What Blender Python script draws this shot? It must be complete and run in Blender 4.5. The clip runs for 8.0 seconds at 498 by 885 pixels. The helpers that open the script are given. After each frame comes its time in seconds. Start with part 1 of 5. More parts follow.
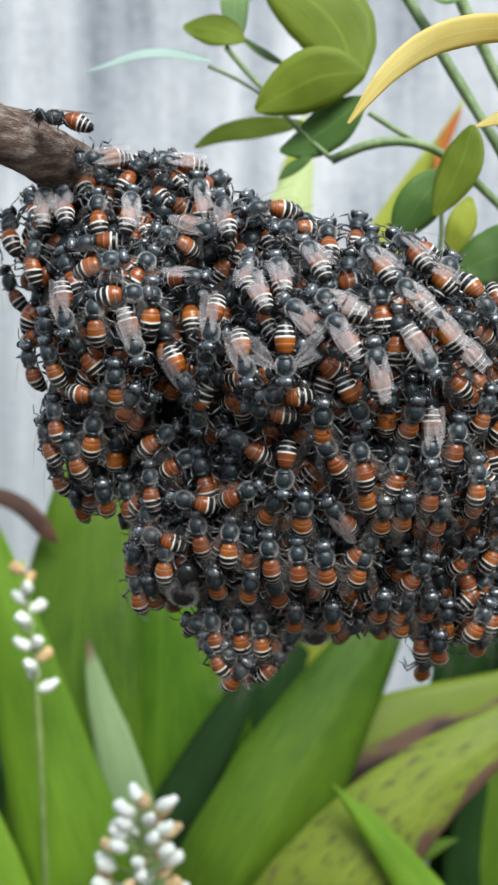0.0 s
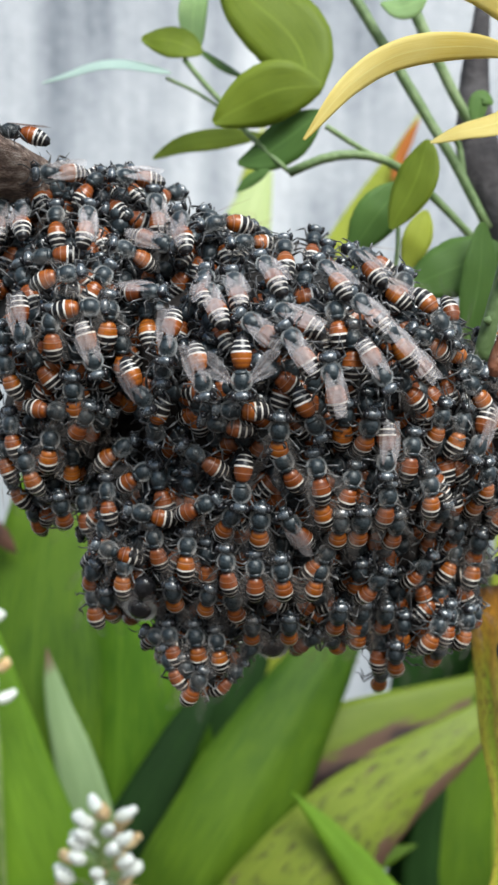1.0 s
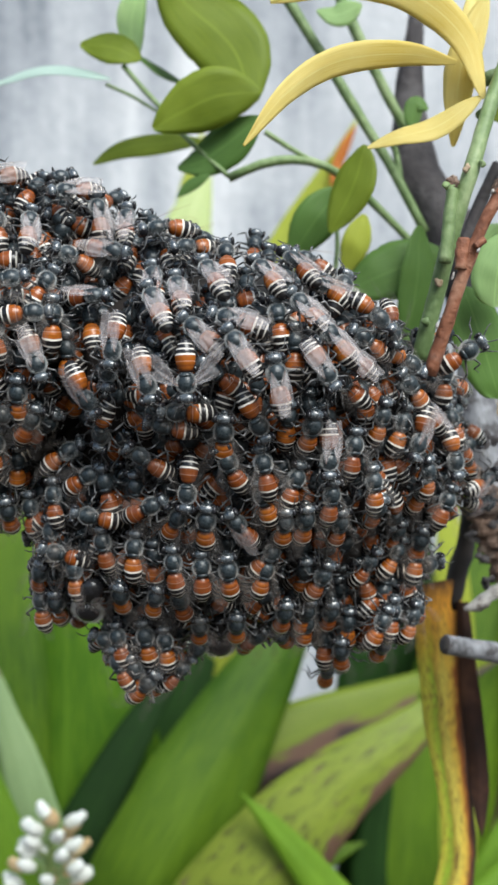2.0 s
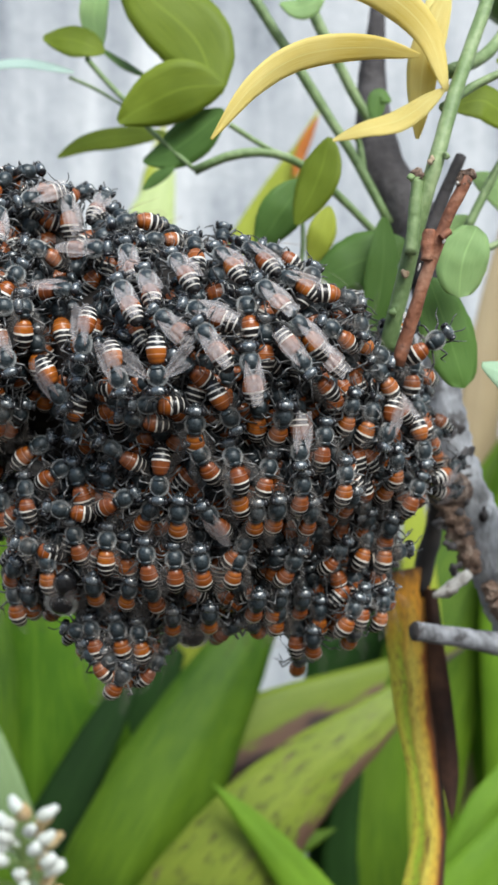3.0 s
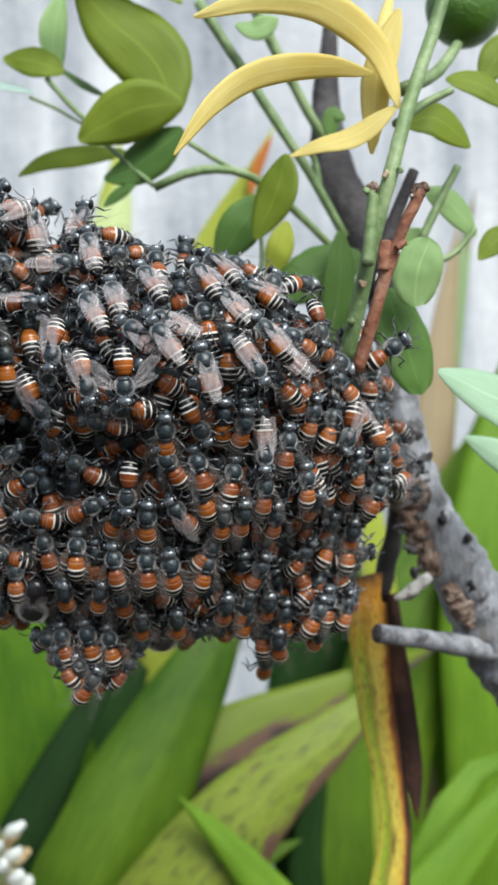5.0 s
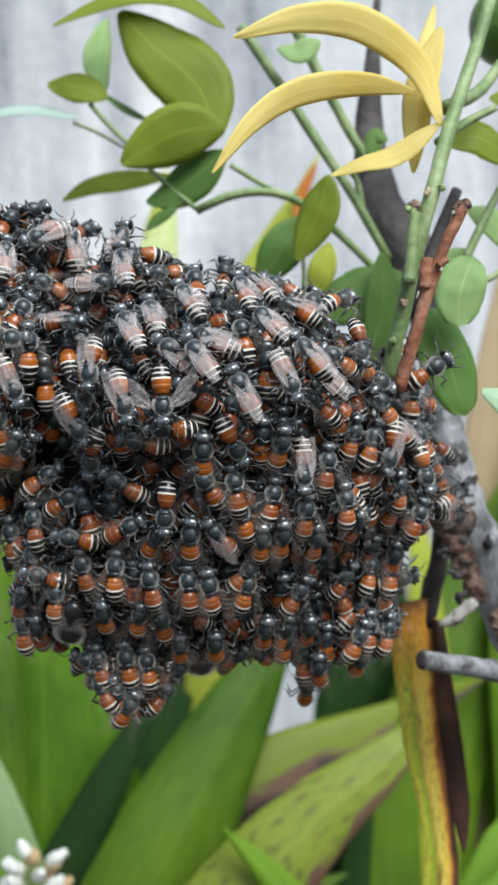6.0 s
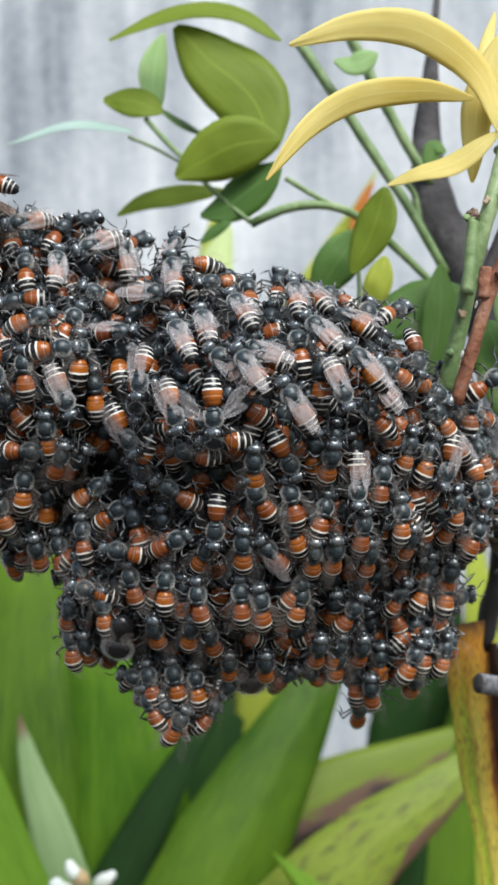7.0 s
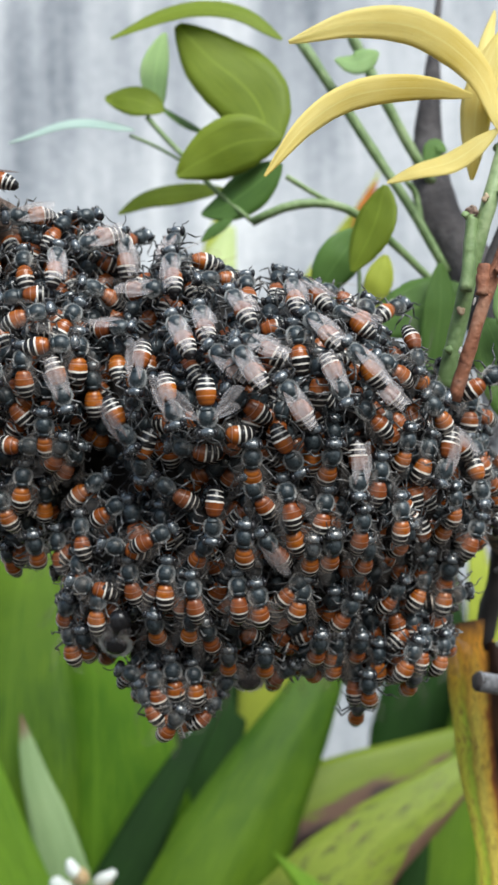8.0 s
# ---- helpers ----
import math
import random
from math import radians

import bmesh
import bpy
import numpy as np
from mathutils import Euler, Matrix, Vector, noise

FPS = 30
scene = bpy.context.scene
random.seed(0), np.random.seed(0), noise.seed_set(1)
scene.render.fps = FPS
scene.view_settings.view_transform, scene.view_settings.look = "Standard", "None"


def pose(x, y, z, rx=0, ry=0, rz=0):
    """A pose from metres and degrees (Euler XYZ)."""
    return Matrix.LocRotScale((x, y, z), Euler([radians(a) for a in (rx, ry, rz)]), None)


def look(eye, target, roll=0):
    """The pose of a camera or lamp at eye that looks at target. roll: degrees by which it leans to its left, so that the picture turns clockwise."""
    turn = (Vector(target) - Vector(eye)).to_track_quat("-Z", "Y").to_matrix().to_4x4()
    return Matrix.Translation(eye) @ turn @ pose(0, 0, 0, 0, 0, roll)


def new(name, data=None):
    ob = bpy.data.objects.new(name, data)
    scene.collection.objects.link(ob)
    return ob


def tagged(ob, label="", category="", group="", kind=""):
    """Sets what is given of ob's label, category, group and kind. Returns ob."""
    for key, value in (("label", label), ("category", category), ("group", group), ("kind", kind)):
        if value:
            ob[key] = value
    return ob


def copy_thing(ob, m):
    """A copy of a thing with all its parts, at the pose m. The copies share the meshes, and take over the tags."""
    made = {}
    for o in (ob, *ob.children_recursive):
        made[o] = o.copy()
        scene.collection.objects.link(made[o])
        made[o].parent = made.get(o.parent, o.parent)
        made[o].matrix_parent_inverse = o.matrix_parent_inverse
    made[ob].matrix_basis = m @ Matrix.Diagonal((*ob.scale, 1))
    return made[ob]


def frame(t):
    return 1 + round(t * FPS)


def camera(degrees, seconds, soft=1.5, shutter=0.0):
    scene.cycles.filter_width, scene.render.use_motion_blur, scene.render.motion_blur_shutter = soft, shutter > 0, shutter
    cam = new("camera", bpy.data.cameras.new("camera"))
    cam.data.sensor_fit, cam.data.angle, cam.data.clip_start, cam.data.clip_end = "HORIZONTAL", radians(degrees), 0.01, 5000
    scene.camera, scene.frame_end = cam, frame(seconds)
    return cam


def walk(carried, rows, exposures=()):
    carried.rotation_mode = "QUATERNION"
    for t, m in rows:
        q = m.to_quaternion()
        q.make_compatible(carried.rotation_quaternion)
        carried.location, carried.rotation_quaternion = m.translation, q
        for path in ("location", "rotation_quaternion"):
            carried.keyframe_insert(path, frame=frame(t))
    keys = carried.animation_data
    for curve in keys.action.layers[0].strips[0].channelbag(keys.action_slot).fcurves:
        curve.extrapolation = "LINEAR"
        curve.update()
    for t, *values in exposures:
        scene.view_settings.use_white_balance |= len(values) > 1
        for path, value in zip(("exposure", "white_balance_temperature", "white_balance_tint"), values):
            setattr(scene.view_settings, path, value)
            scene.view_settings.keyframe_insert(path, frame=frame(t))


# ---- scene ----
cam = camera(25.0, 8.0, soft=2.7)
cam.data.dof.use_dof = True
cam.data.dof.focus_distance = 0.158
cam.data.dof.aperture_fstop = 46.0
PATH = [
    (0.0, pose(0.0000, -0.1650, 0.6000, 90.00, -0.00, -0.00)),
    (0.5, pose(0.0003, -0.1667, 0.6014, 90.39, 0.17, -1.11)),
    (1.0, pose(0.0006, -0.1656, 0.6012, 90.27, 0.07, -1.98)),
    (1.5, pose(0.0007, -0.1660, 0.6017, 90.20, 0.19, -3.28)),
    (2.0, pose(0.0002, -0.1678, 0.6007, 90.48, 0.94, -4.89)),
    (3.5, pose(-0.0021, -0.1699, 0.6007, 89.82, 2.07, -7.83)),
    (4.0, pose(-0.0032, -0.1720, 0.6000, 90.12, 2.53, -9.13)),
    (4.5, pose(-0.0032, -0.1737, 0.5994, 90.40, 2.54, -9.35)),
    (6.0, pose(-0.0013, -0.1715, 0.5971, 92.60, 2.53, -6.46)),
    (6.5, pose(-0.0003, -0.1699, 0.5965, 93.35, 2.06, -4.77)),
    (7.0, pose(-0.0006, -0.1679, 0.5955, 93.95, 1.93, -3.68)),
    (7.5, pose(-0.0002, -0.1683, 0.5957, 94.07, 1.84, -3.66)),
    (8.0, pose(0.0004, -0.1681, 0.5945, 94.09, 1.75, -3.43)),
]
walk(cam, PATH, [(0.0, 0.62, 6180.0, 4.0), (8.0, 0.62, 6180.0, 4.0)])

# ---- daylight: open bright shade under a hazy sky ----
world = bpy.data.worlds.new("sky")
scene.world = world
world.use_nodes = True
wn = world.node_tree.nodes
sky = wn.new("ShaderNodeTexSky")
sky.sky_type, sky.sun_disc = "NISHITA", False
sky.sun_elevation, sky.sun_rotation = radians(46), radians(159)
sky.air_density, sky.dust_density, sky.ozone_density = 1.0, 3.0, 1.0
world.node_tree.links.new(sky.outputs[0], wn["Background"].inputs[0])
wn["Background"].inputs[1].default_value = 0.105
sun = new("sun", bpy.data.lights.new("sun", "SUN"))
sun.data.energy, sun.data.angle, sun.data.color = 2.9, radians(38), (1.0, 0.99, 0.97)
sun.matrix_world = look((0.8, -2.1, 2.95), (0, 0, 0.6))

H = 0.6          # height of the comb over the ground
MM = 0.001


# ---- materials ----
def material(name):
    m = bpy.data.materials.new(name)
    m.use_nodes = True
    t = m.node_tree
    return m, t, t.nodes["Principled BSDF"]


def node(t, kind, **sockets):
    n = t.nodes.new(kind)
    for key, value in sockets.items():
        n.inputs[key.replace("_", " ")].default_value = value
    return n


def ramp(t, stops, source, mode="LINEAR"):
    n = t.nodes.new("ShaderNodeValToRGB")
    n.color_ramp.interpolation = mode
    e = n.color_ramp.elements
    while len(e) < len(stops):
        e.new(0.5)
    for item, (at, c) in zip(e, stops):
        item.position, item.color = at, (*c, 1)
    t.links.new(source, n.inputs[0])
    return n.outputs[0]


def mixed(t, a, b, factor, blend="MIX"):
    n = t.nodes.new("ShaderNodeMix")
    n.data_type, n.blend_type = "RGBA", blend
    for socket, value in ((n.inputs[0], factor), (n.inputs[6], a), (n.inputs[7], b)):
        if isinstance(value, bpy.types.NodeSocket):
            t.links.new(value, socket)
        elif isinstance(value, tuple):
            socket.default_value = (*value, 1)
        else:
            socket.default_value = value
    return n.outputs[2]


def math_node(t, op, a, b=0.0, clamp=False):
    n = t.nodes.new("ShaderNodeMath")
    n.operation, n.use_clamp = op, clamp
    for socket, value in ((n.inputs[0], a), (n.inputs[1], b)):
        if isinstance(value, bpy.types.NodeSocket):
            t.links.new(value, socket)
        else:
            socket.default_value = value
    return n.outputs[0]


def coords(t, scale=(1, 1, 1), kind="Object"):
    c = t.nodes.new("ShaderNodeTexCoord")
    m = t.nodes.new("ShaderNodeMapping")
    m.inputs["Scale"].default_value = scale
    t.links.new(c.outputs[kind], m.inputs[0])
    return m.outputs[0]


def noise_node(t, vector, scale, detail=4.0, rough=0.55):
    n = node(t, "ShaderNodeTexNoise", Scale=scale, Detail=detail, Roughness=rough)
    t.links.new(vector, n.inputs["Vector"])
    return n.outputs[0]


def bump(t, b, height, strength, distance):
    n = node(t, "ShaderNodeBump", Strength=strength, Distance=distance)
    t.links.new(height, n.inputs["Height"])
    t.links.new(n.outputs[0], b.inputs["Normal"])


def simple(name, colours, scale, rough, spread=0.1, bump_by=0.3, depth=0.0001, stretch=(1, 1, 1), kind="Object"):
    """A surface that wanders between colours, with fine relief."""
    m, t, b = material(name)
    v = coords(t, stretch, kind)
    big, fine = noise_node(t, v, scale), noise_node(t, v, scale * 6, 6)
    f = math_node(t, "ADD", math_node(t, "MULTIPLY", big, 0.7), math_node(t, "MULTIPLY", fine, 0.3))
    n = len(colours)
    c = ramp(t, [(0.36 + 0.28 * i / max(1, n - 1), q) for i, q in enumerate(colours)], f)
    t.links.new(c, b.inputs["Base Color"])
    t.links.new(math_node(t, "ADD", rough - spread / 2, math_node(t, "MULTIPLY", fine, spread)), b.inputs["Roughness"])
    bump(t, b, fine, bump_by, depth)
    return m


def leaf_material(name, light, dark, blotch=None, blotch_at=0.6, stripe=14.0, gloss=0.45, through_light=0.35, scale=30.0, tip=None, run=1.0):
    """A living leaf: lengthwise veins, mottling, light that comes through."""
    m, t, b = material(name)
    uv = coords(t, (1, 1, 1), "UV")
    obj = coords(t, (1, 1, 1))
    mott = noise_node(t, obj, scale, 5)
    lines = noise_node(t, coords(t, (1.2 * run, stripe, 1), "UV"), 4.0, 3)
    f = math_node(t, "ADD", math_node(t, "MULTIPLY", mott, 0.6), math_node(t, "MULTIPLY", lines, 0.4))
    c = ramp(t, [(0.36, dark), (0.62, light)], f)
    split = t.nodes.new("ShaderNodeSeparateXYZ")
    t.links.new(uv, split.inputs[0])
    rib = math_node(t, "ABSOLUTE", math_node(t, "SUBTRACT", split.outputs[1], 0.5))
    ribline = ramp(t, [(0.0, (1, 1, 1)), (0.03, (0, 0, 0))], rib)
    c = mixed(t, c, tuple(min(1, 1.5 * q + 0.03) for q in light), math_node(t, "MULTIPLY", ribline, 0.35 if run == 1.0 else 0.12))
    if tip:
        edge = math_node(t, "ADD", split.outputs[0], math_node(t, "MULTIPLY", math_node(t, "SUBTRACT", mott, 0.5), 0.5))
        c = mixed(t, c, tip[1], ramp(t, [(tip[0], (0, 0, 0)), (min(1, tip[0] + 0.12), (1, 1, 1))], edge))
    if blotch:
        n2 = noise_node(t, coords(t, (3.0 * run, 5.0, 1), "UV"), 1.9, 6, 0.65)
        spots = ramp(t, [(blotch_at, (0, 0, 0)), (blotch_at + 0.05, (1, 1, 1))], n2)
        c = mixed(t, c, blotch, spots)
        n3 = noise_node(t, coords(t, (4.0 * run, 11.0, 1), "UV"), 2.3, 4, 0.6)
        c = mixed(t, c, tuple(0.35 * q for q in blotch), math_node(t, "MULTIPLY", ramp(t, [(0.56, (0, 0, 0)), (0.63, (1, 1, 1))], n3), 0.8))
    t.links.new(c, b.inputs["Base Color"])
    b.inputs["Roughness"].default_value = gloss
    b.inputs["Specular IOR Level"].default_value = 0.3
    bump(t, b, f, 0.4, 0.0006)
    tr = t.nodes.new("ShaderNodeBsdfTranslucent")
    t.links.new(mixed(t, c, (1.0, 1.0, 0.35), 1.0, "MULTIPLY"), tr.inputs[0])
    mx = t.nodes.new("ShaderNodeMixShader")
    mx.inputs[0].default_value = through_light
    t.links.new(b.outputs[0], mx.inputs[1])
    t.links.new(tr.outputs[0], mx.inputs[2])
    t.links.new(mx.outputs[0], t.nodes["Material Output"].inputs[0])
    return m


def abdomen_material(name, orange, red, bands):
    """Orange first rings, then black rings edged with felt-white hair."""
    m, t, b = material(name)
    uv = coords(t, (1, 1, 1), "UV")
    split = t.nodes.new("ShaderNodeSeparateXYZ")
    t.links.new(uv, split.inputs[0])
    v = coords(t, (1, 1, 1))
    grain = noise_node(t, v, 1500, 3)
    u = math_node(t, "ADD", split.outputs[0], math_node(t, "MULTIPLY", math_node(t, "SUBTRACT", grain, 0.5), 0.03))
    info = t.nodes.new("ShaderNodeObjectInfo")
    warm = mixed(t, orange, red, info.outputs["Random"])
    warm = mixed(t, warm, (0.12, 0.03, 0.01), math_node(t, "MULTIPLY", noise_node(t, v, 500, 4), 0.8))
    warm = mixed(t, warm, (0.10, 0.026, 0.012), ramp(t, [(0.14, (0,) * 3), (0.19, (0.55,) * 3), (0.24, (0,) * 3)], u))
    black, white = (0.012, 0.011, 0.012), (0.76, 0.72, 0.66)
    body = mixed(t, warm, black, ramp(t, [(0.0, (1, 1, 1)), (0.06, (0.6,) * 3), (0.1, (0,) * 3), (bands, (0,) * 3), (bands + 0.04, (1, 1, 1))], u))
    stripes = [(0.0, (0,) * 3)]
    step = (0.95 - bands) / 3.2
    stripes += [(bands - 0.17, (0,) * 3), (bands - 0.155, (0.2,) * 3), (bands - 0.14, (0,) * 3)]
    for i in range(3):
        at = bands + 0.01 + step * i
        stripes += [(at, (0,) * 3), (at + 0.012, (1 - 0.15 * i,) * 3), (at + 0.048 - 0.006 * i, (1 - 0.15 * i,) * 3), (at + 0.062 - 0.006 * i, (0,) * 3)]
    felt = ramp(t, stripes, u)
    t.links.new(mixed(t, body, white, felt), b.inputs["Base Color"])
    t.links.new(math_node(t, "ADD", 0.26, math_node(t, "MULTIPLY", felt, 0.55)), b.inputs["Roughness"])
    bump(t, b, grain, 0.5, 0.00008)
    return m


def wing_material(name="wing membrane", cast=(0.96, 0.94, 0.92), body=0.07, vary=0.24, thin=(0.62, 0.56, 0.56), thick=(0.88, 0.86, 0.90)):
    """Clear membrane with a milky warm cast, streaked lengthwise, and a silky sheen."""
    m, t, b = material(name)
    n = noise_node(t, coords(t, (2.6, 0.45, 1)), 700, 4)
    t.links.new(ramp(t, [(0.4, thin), (0.6, thick)], n), b.inputs["Base Color"])
    b.inputs["Roughness"].default_value = 0.38
    bump(t, b, n, 0.25, 0.00008)
    clear = t.nodes.new("ShaderNodeBsdfTransparent")
    clear.inputs[0].default_value = (*cast, 1)
    mx = t.nodes.new("ShaderNodeMixShader")
    t.links.new(math_node(t, "ADD", body, math_node(t, "MULTIPLY", n, vary)), mx.inputs[0])
    t.links.new(clear.outputs[0], mx.inputs[1])
    t.links.new(b.outputs[0], mx.inputs[2])
    t.links.new(mx.outputs[0], t.nodes["Material Output"].inputs[0])
    return m


def wall_material():
    """Weathered cement render with pale and grey runs of water."""
    m, t, b = material("weathered cement")
    runs = noise_node(t, coords(t, (9.0, 1, 0.8)), 2.2, 6, 0.6)
    cloud = noise_node(t, coords(t), 5.0, 6)
    fine = noise_node(t, coords(t), 160.0, 5)
    f = math_node(t, "ADD", math_node(t, "MULTIPLY", runs, 0.6), math_node(t, "ADD", math_node(t, "MULTIPLY", cloud, 0.3), math_node(t, "MULTIPLY", fine, 0.1)))
    c = ramp(t, [(0.36, (0.135, 0.152, 0.178)), (0.45, (0.315, 0.332, 0.362)), (0.53, (0.47, 0.482, 0.505)), (0.61, (0.65, 0.655, 0.665))], f)
    # Darker grey patch low on the left, its edge broken by the runs.
    away = t.nodes.new("ShaderNodeVectorMath")
    away.operation = "DISTANCE"
    t.links.new(coords(t, (1, 0, 0.45)), away.inputs[0])
    away.inputs[1].default_value = (-0.20, 0, 0.22)
    patchy = math_node(t, "ADD", away.outputs["Value"], math_node(t, "MULTIPLY", math_node(t, "SUBTRACT", runs, 0.5), 0.22))
    c = mixed(t, c, (0.20, 0.225, 0.24), math_node(t, "MULTIPLY", ramp(t, [(0.06, (1, 1, 1)), (0.15, (0, 0, 0))], patchy), 0.75))
    t.links.new(c, b.inputs["Base Color"])
    b.inputs["Roughness"].default_value = 0.9
    bump(t, b, fine, 0.5, 0.002)
    return m


CHITIN = simple("slate black chitin", [(0.004, 0.007, 0.009), (0.016, 0.023, 0.027), (0.09, 0.105, 0.12)], 500, 0.2, 0.12, 0.35, 0.0001)
gloss = CHITIN.node_tree.nodes["Principled BSDF"].inputs
gloss["Specular IOR Level"].default_value, gloss["Coat Weight"].default_value, gloss["Coat Roughness"].default_value = 1.0, 0.6, 0.22
THORAX = simple("felted slate thorax", [(0.009, 0.014, 0.017), (0.022, 0.031, 0.036), (0.06, 0.075, 0.085)], 700, 0.3, 0.25, 0.7, 0.00008)
FUZZ = simple("pale grey hair", [(0.27, 0.28, 0.28), (0.55, 0.56, 0.56)], 300, 0.7)
EYE = simple("glossy black eye", [(0.01, 0.01, 0.012), (0.03, 0.03, 0.035)], 300, 0.16, 0.05, 0.1, 0.00002)
LEG = simple("dark leg", [(0.012, 0.012, 0.012), (0.045, 0.045, 0.046), (0.24, 0.24, 0.245)], 500, 0.4)
VEIN = simple("brown wing vein", [(0.10, 0.06, 0.05), (0.20, 0.13, 0.11)], 300, 0.85)
WING = wing_material()
WING_CLEAR = wing_material("clear wing membrane", (0.98, 0.96, 0.94), 0.0, 0.07, (0.34, 0.30, 0.28), (0.56, 0.52, 0.50))
ORANGE = abdomen_material("orange banded abdomen", (0.50, 0.155, 0.012), (0.30, 0.075, 0.008), 0.47)
HANGING = abdomen_material("orange abdomen with close white bands", (0.50, 0.150, 0.010), (0.29, 0.072, 0.008), 0.37)
RUST = abdomen_material("rust banded abdomen", (0.36, 0.105, 0.014), (0.20, 0.05, 0.010), 0.44)
DRONE = simple("black drone abdomen", [(0.006, 0.006, 0.007), (0.02, 0.02, 0.022)], 300, 0.25)
# Near black wax: the shade of the gaps between bees is in its colour.
WAX = simple("comb wax darkened for the gaps", [(0.006, 0.005, 0.004), (0.016, 0.011, 0.008)], 120, 0.7)
BARK = simple("brown bark", [(0.06, 0.036, 0.027), (0.25, 0.165, 0.125), (0.60, 0.50, 0.43)], 300, 0.85, 0.1, 1.0, 0.0018, (0.55, 2.2, 2.8))
GREYBARK = simple("grey weathered bark", [(0.075, 0.073, 0.078), (0.17, 0.172, 0.185), (0.25, 0.255, 0.275), (0.36, 0.365, 0.385)], 110, 0.8, 0.1, 0.8, 0.0005, (1.6, 1.6, 0.6))


def blotched(m, colour, scale, low, high, amount):
    """Old scars and lichen with outlines of their own over a bark."""
    t = m.node_tree
    b = t.nodes["Principled BSDF"]
    base = b.inputs["Base Color"].links[0].from_socket
    spots = ramp(t, [(low, (0, 0, 0)), (high, (1, 1, 1))], noise_node(t, coords(t), scale, 5, 0.6))
    t.links.new(mixed(t, base, colour, math_node(t, "MULTIPLY", spots, amount)), b.inputs["Base Color"])


blotched(GREYBARK, (0.22, 0.17, 0.14), 90, 0.60, 0.68, 0.6)
blotched(GREYBARK, (0.045, 0.04, 0.04), 170, 0.58, 0.65, 0.85)
blotched(GREYBARK, (0.55, 0.56, 0.60), 150, 0.62, 0.70, 0.5)
DARKBARK = simple("dark bark", [(0.014, 0.012, 0.013), (0.042, 0.036, 0.037), (0.085, 0.077, 0.078)], 60, 0.85, 0.1, 0.8, 0.001)
RUSTBARK = simple("rust brown twig bark", [(0.10, 0.035, 0.018), (0.24, 0.09, 0.045), (0.36, 0.19, 0.12)], 150, 0.7, 0.1, 0.8, 0.0005)
STEM = simple("green citrus stem", [(0.10, 0.16, 0.05), (0.17, 0.245, 0.095), (0.29, 0.36, 0.18)], 130, 0.55, 0.1, 0.6, 0.0004)
SCAR = simple("brown bark scar", [(0.05, 0.03, 0.022), (0.22, 0.14, 0.10), (0.42, 0.33, 0.27)], 260, 0.85, 0.1, 1.0, 0.0012)
FUR = simple("pale grey fur", [(0.58, 0.59, 0.58), (0.84, 0.85, 0.84)], 300, 0.7)
SPLINTER = simple("pale splintered wood", [(0.20, 0.17, 0.15), (0.52, 0.49, 0.46), (0.68, 0.66, 0.63)], 500, 0.8, 0.1, 1.0, 0.0008)
CUTWOOD = simple("cut pale wood", [(0.25, 0.16, 0.09), (0.5, 0.4, 0.28)], 300, 0.8)
CITRUS_SILVER = leaf_material("silvery citrus leaf", (0.44, 0.56, 0.50), (0.33, 0.45, 0.40), gloss=0.5, through_light=0.2)
CITRUS = leaf_material("citrus leaf", (0.29, 0.37, 0.036), (0.18, 0.25, 0.022), gloss=0.5, through_light=0.45)
CITRUS_MIST = leaf_material("misty green citrus leaf", (0.44, 0.60, 0.42), (0.33, 0.49, 0.33), gloss=0.5, through_light=0.3)
# Darker green citrus leaf; the shade it hangs in is put into the colour.
CITRUS_SHADE = leaf_material("citrus leaf coloured as in shade", (0.15, 0.27, 0.06), (0.09, 0.18, 0.04), gloss=0.45)
CITRUS_PALE = leaf_material("pale underside of citrus leaf", (0.45, 0.60, 0.27), (0.31, 0.48, 0.20), gloss=0.5, through_light=0.45)
YELLOW = leaf_material("yellowed citrus leaf", (0.90, 0.80, 0.36), (0.74, 0.57, 0.11), gloss=0.45, through_light=0.4)
STRAP = leaf_material("strap leaf", (0.185, 0.31, 0.018), (0.034, 0.095, 0.006), stripe=22, through_light=0.42, gloss=0.55, scale=9, run=7)
STRAP_LIGHT = leaf_material("light strap leaf", (0.235, 0.41, 0.026), (0.065, 0.165, 0.009), stripe=22, through_light=0.42, gloss=0.55, scale=9, run=7)
# Strap leaf darkened: the shade deep in the clump is in its colour.
STRAP_SHADE = leaf_material("strap leaf darkened as in shade", (0.024, 0.078, 0.008), (0.006, 0.024, 0.003), stripe=22, gloss=0.75, scale=9, run=7)
STRAP_BLUE = leaf_material("bluish strap leaf", (0.030, 0.115, 0.022), (0.012, 0.055, 0.010), stripe=22, gloss=0.5, scale=9, run=7)
STRAP_SPOT = leaf_material("blotched strap leaf", (0.29, 0.35, 0.045), (0.14, 0.21, 0.018), (0.17, 0.11, 0.075), 0.62, 26, scale=9, run=7)


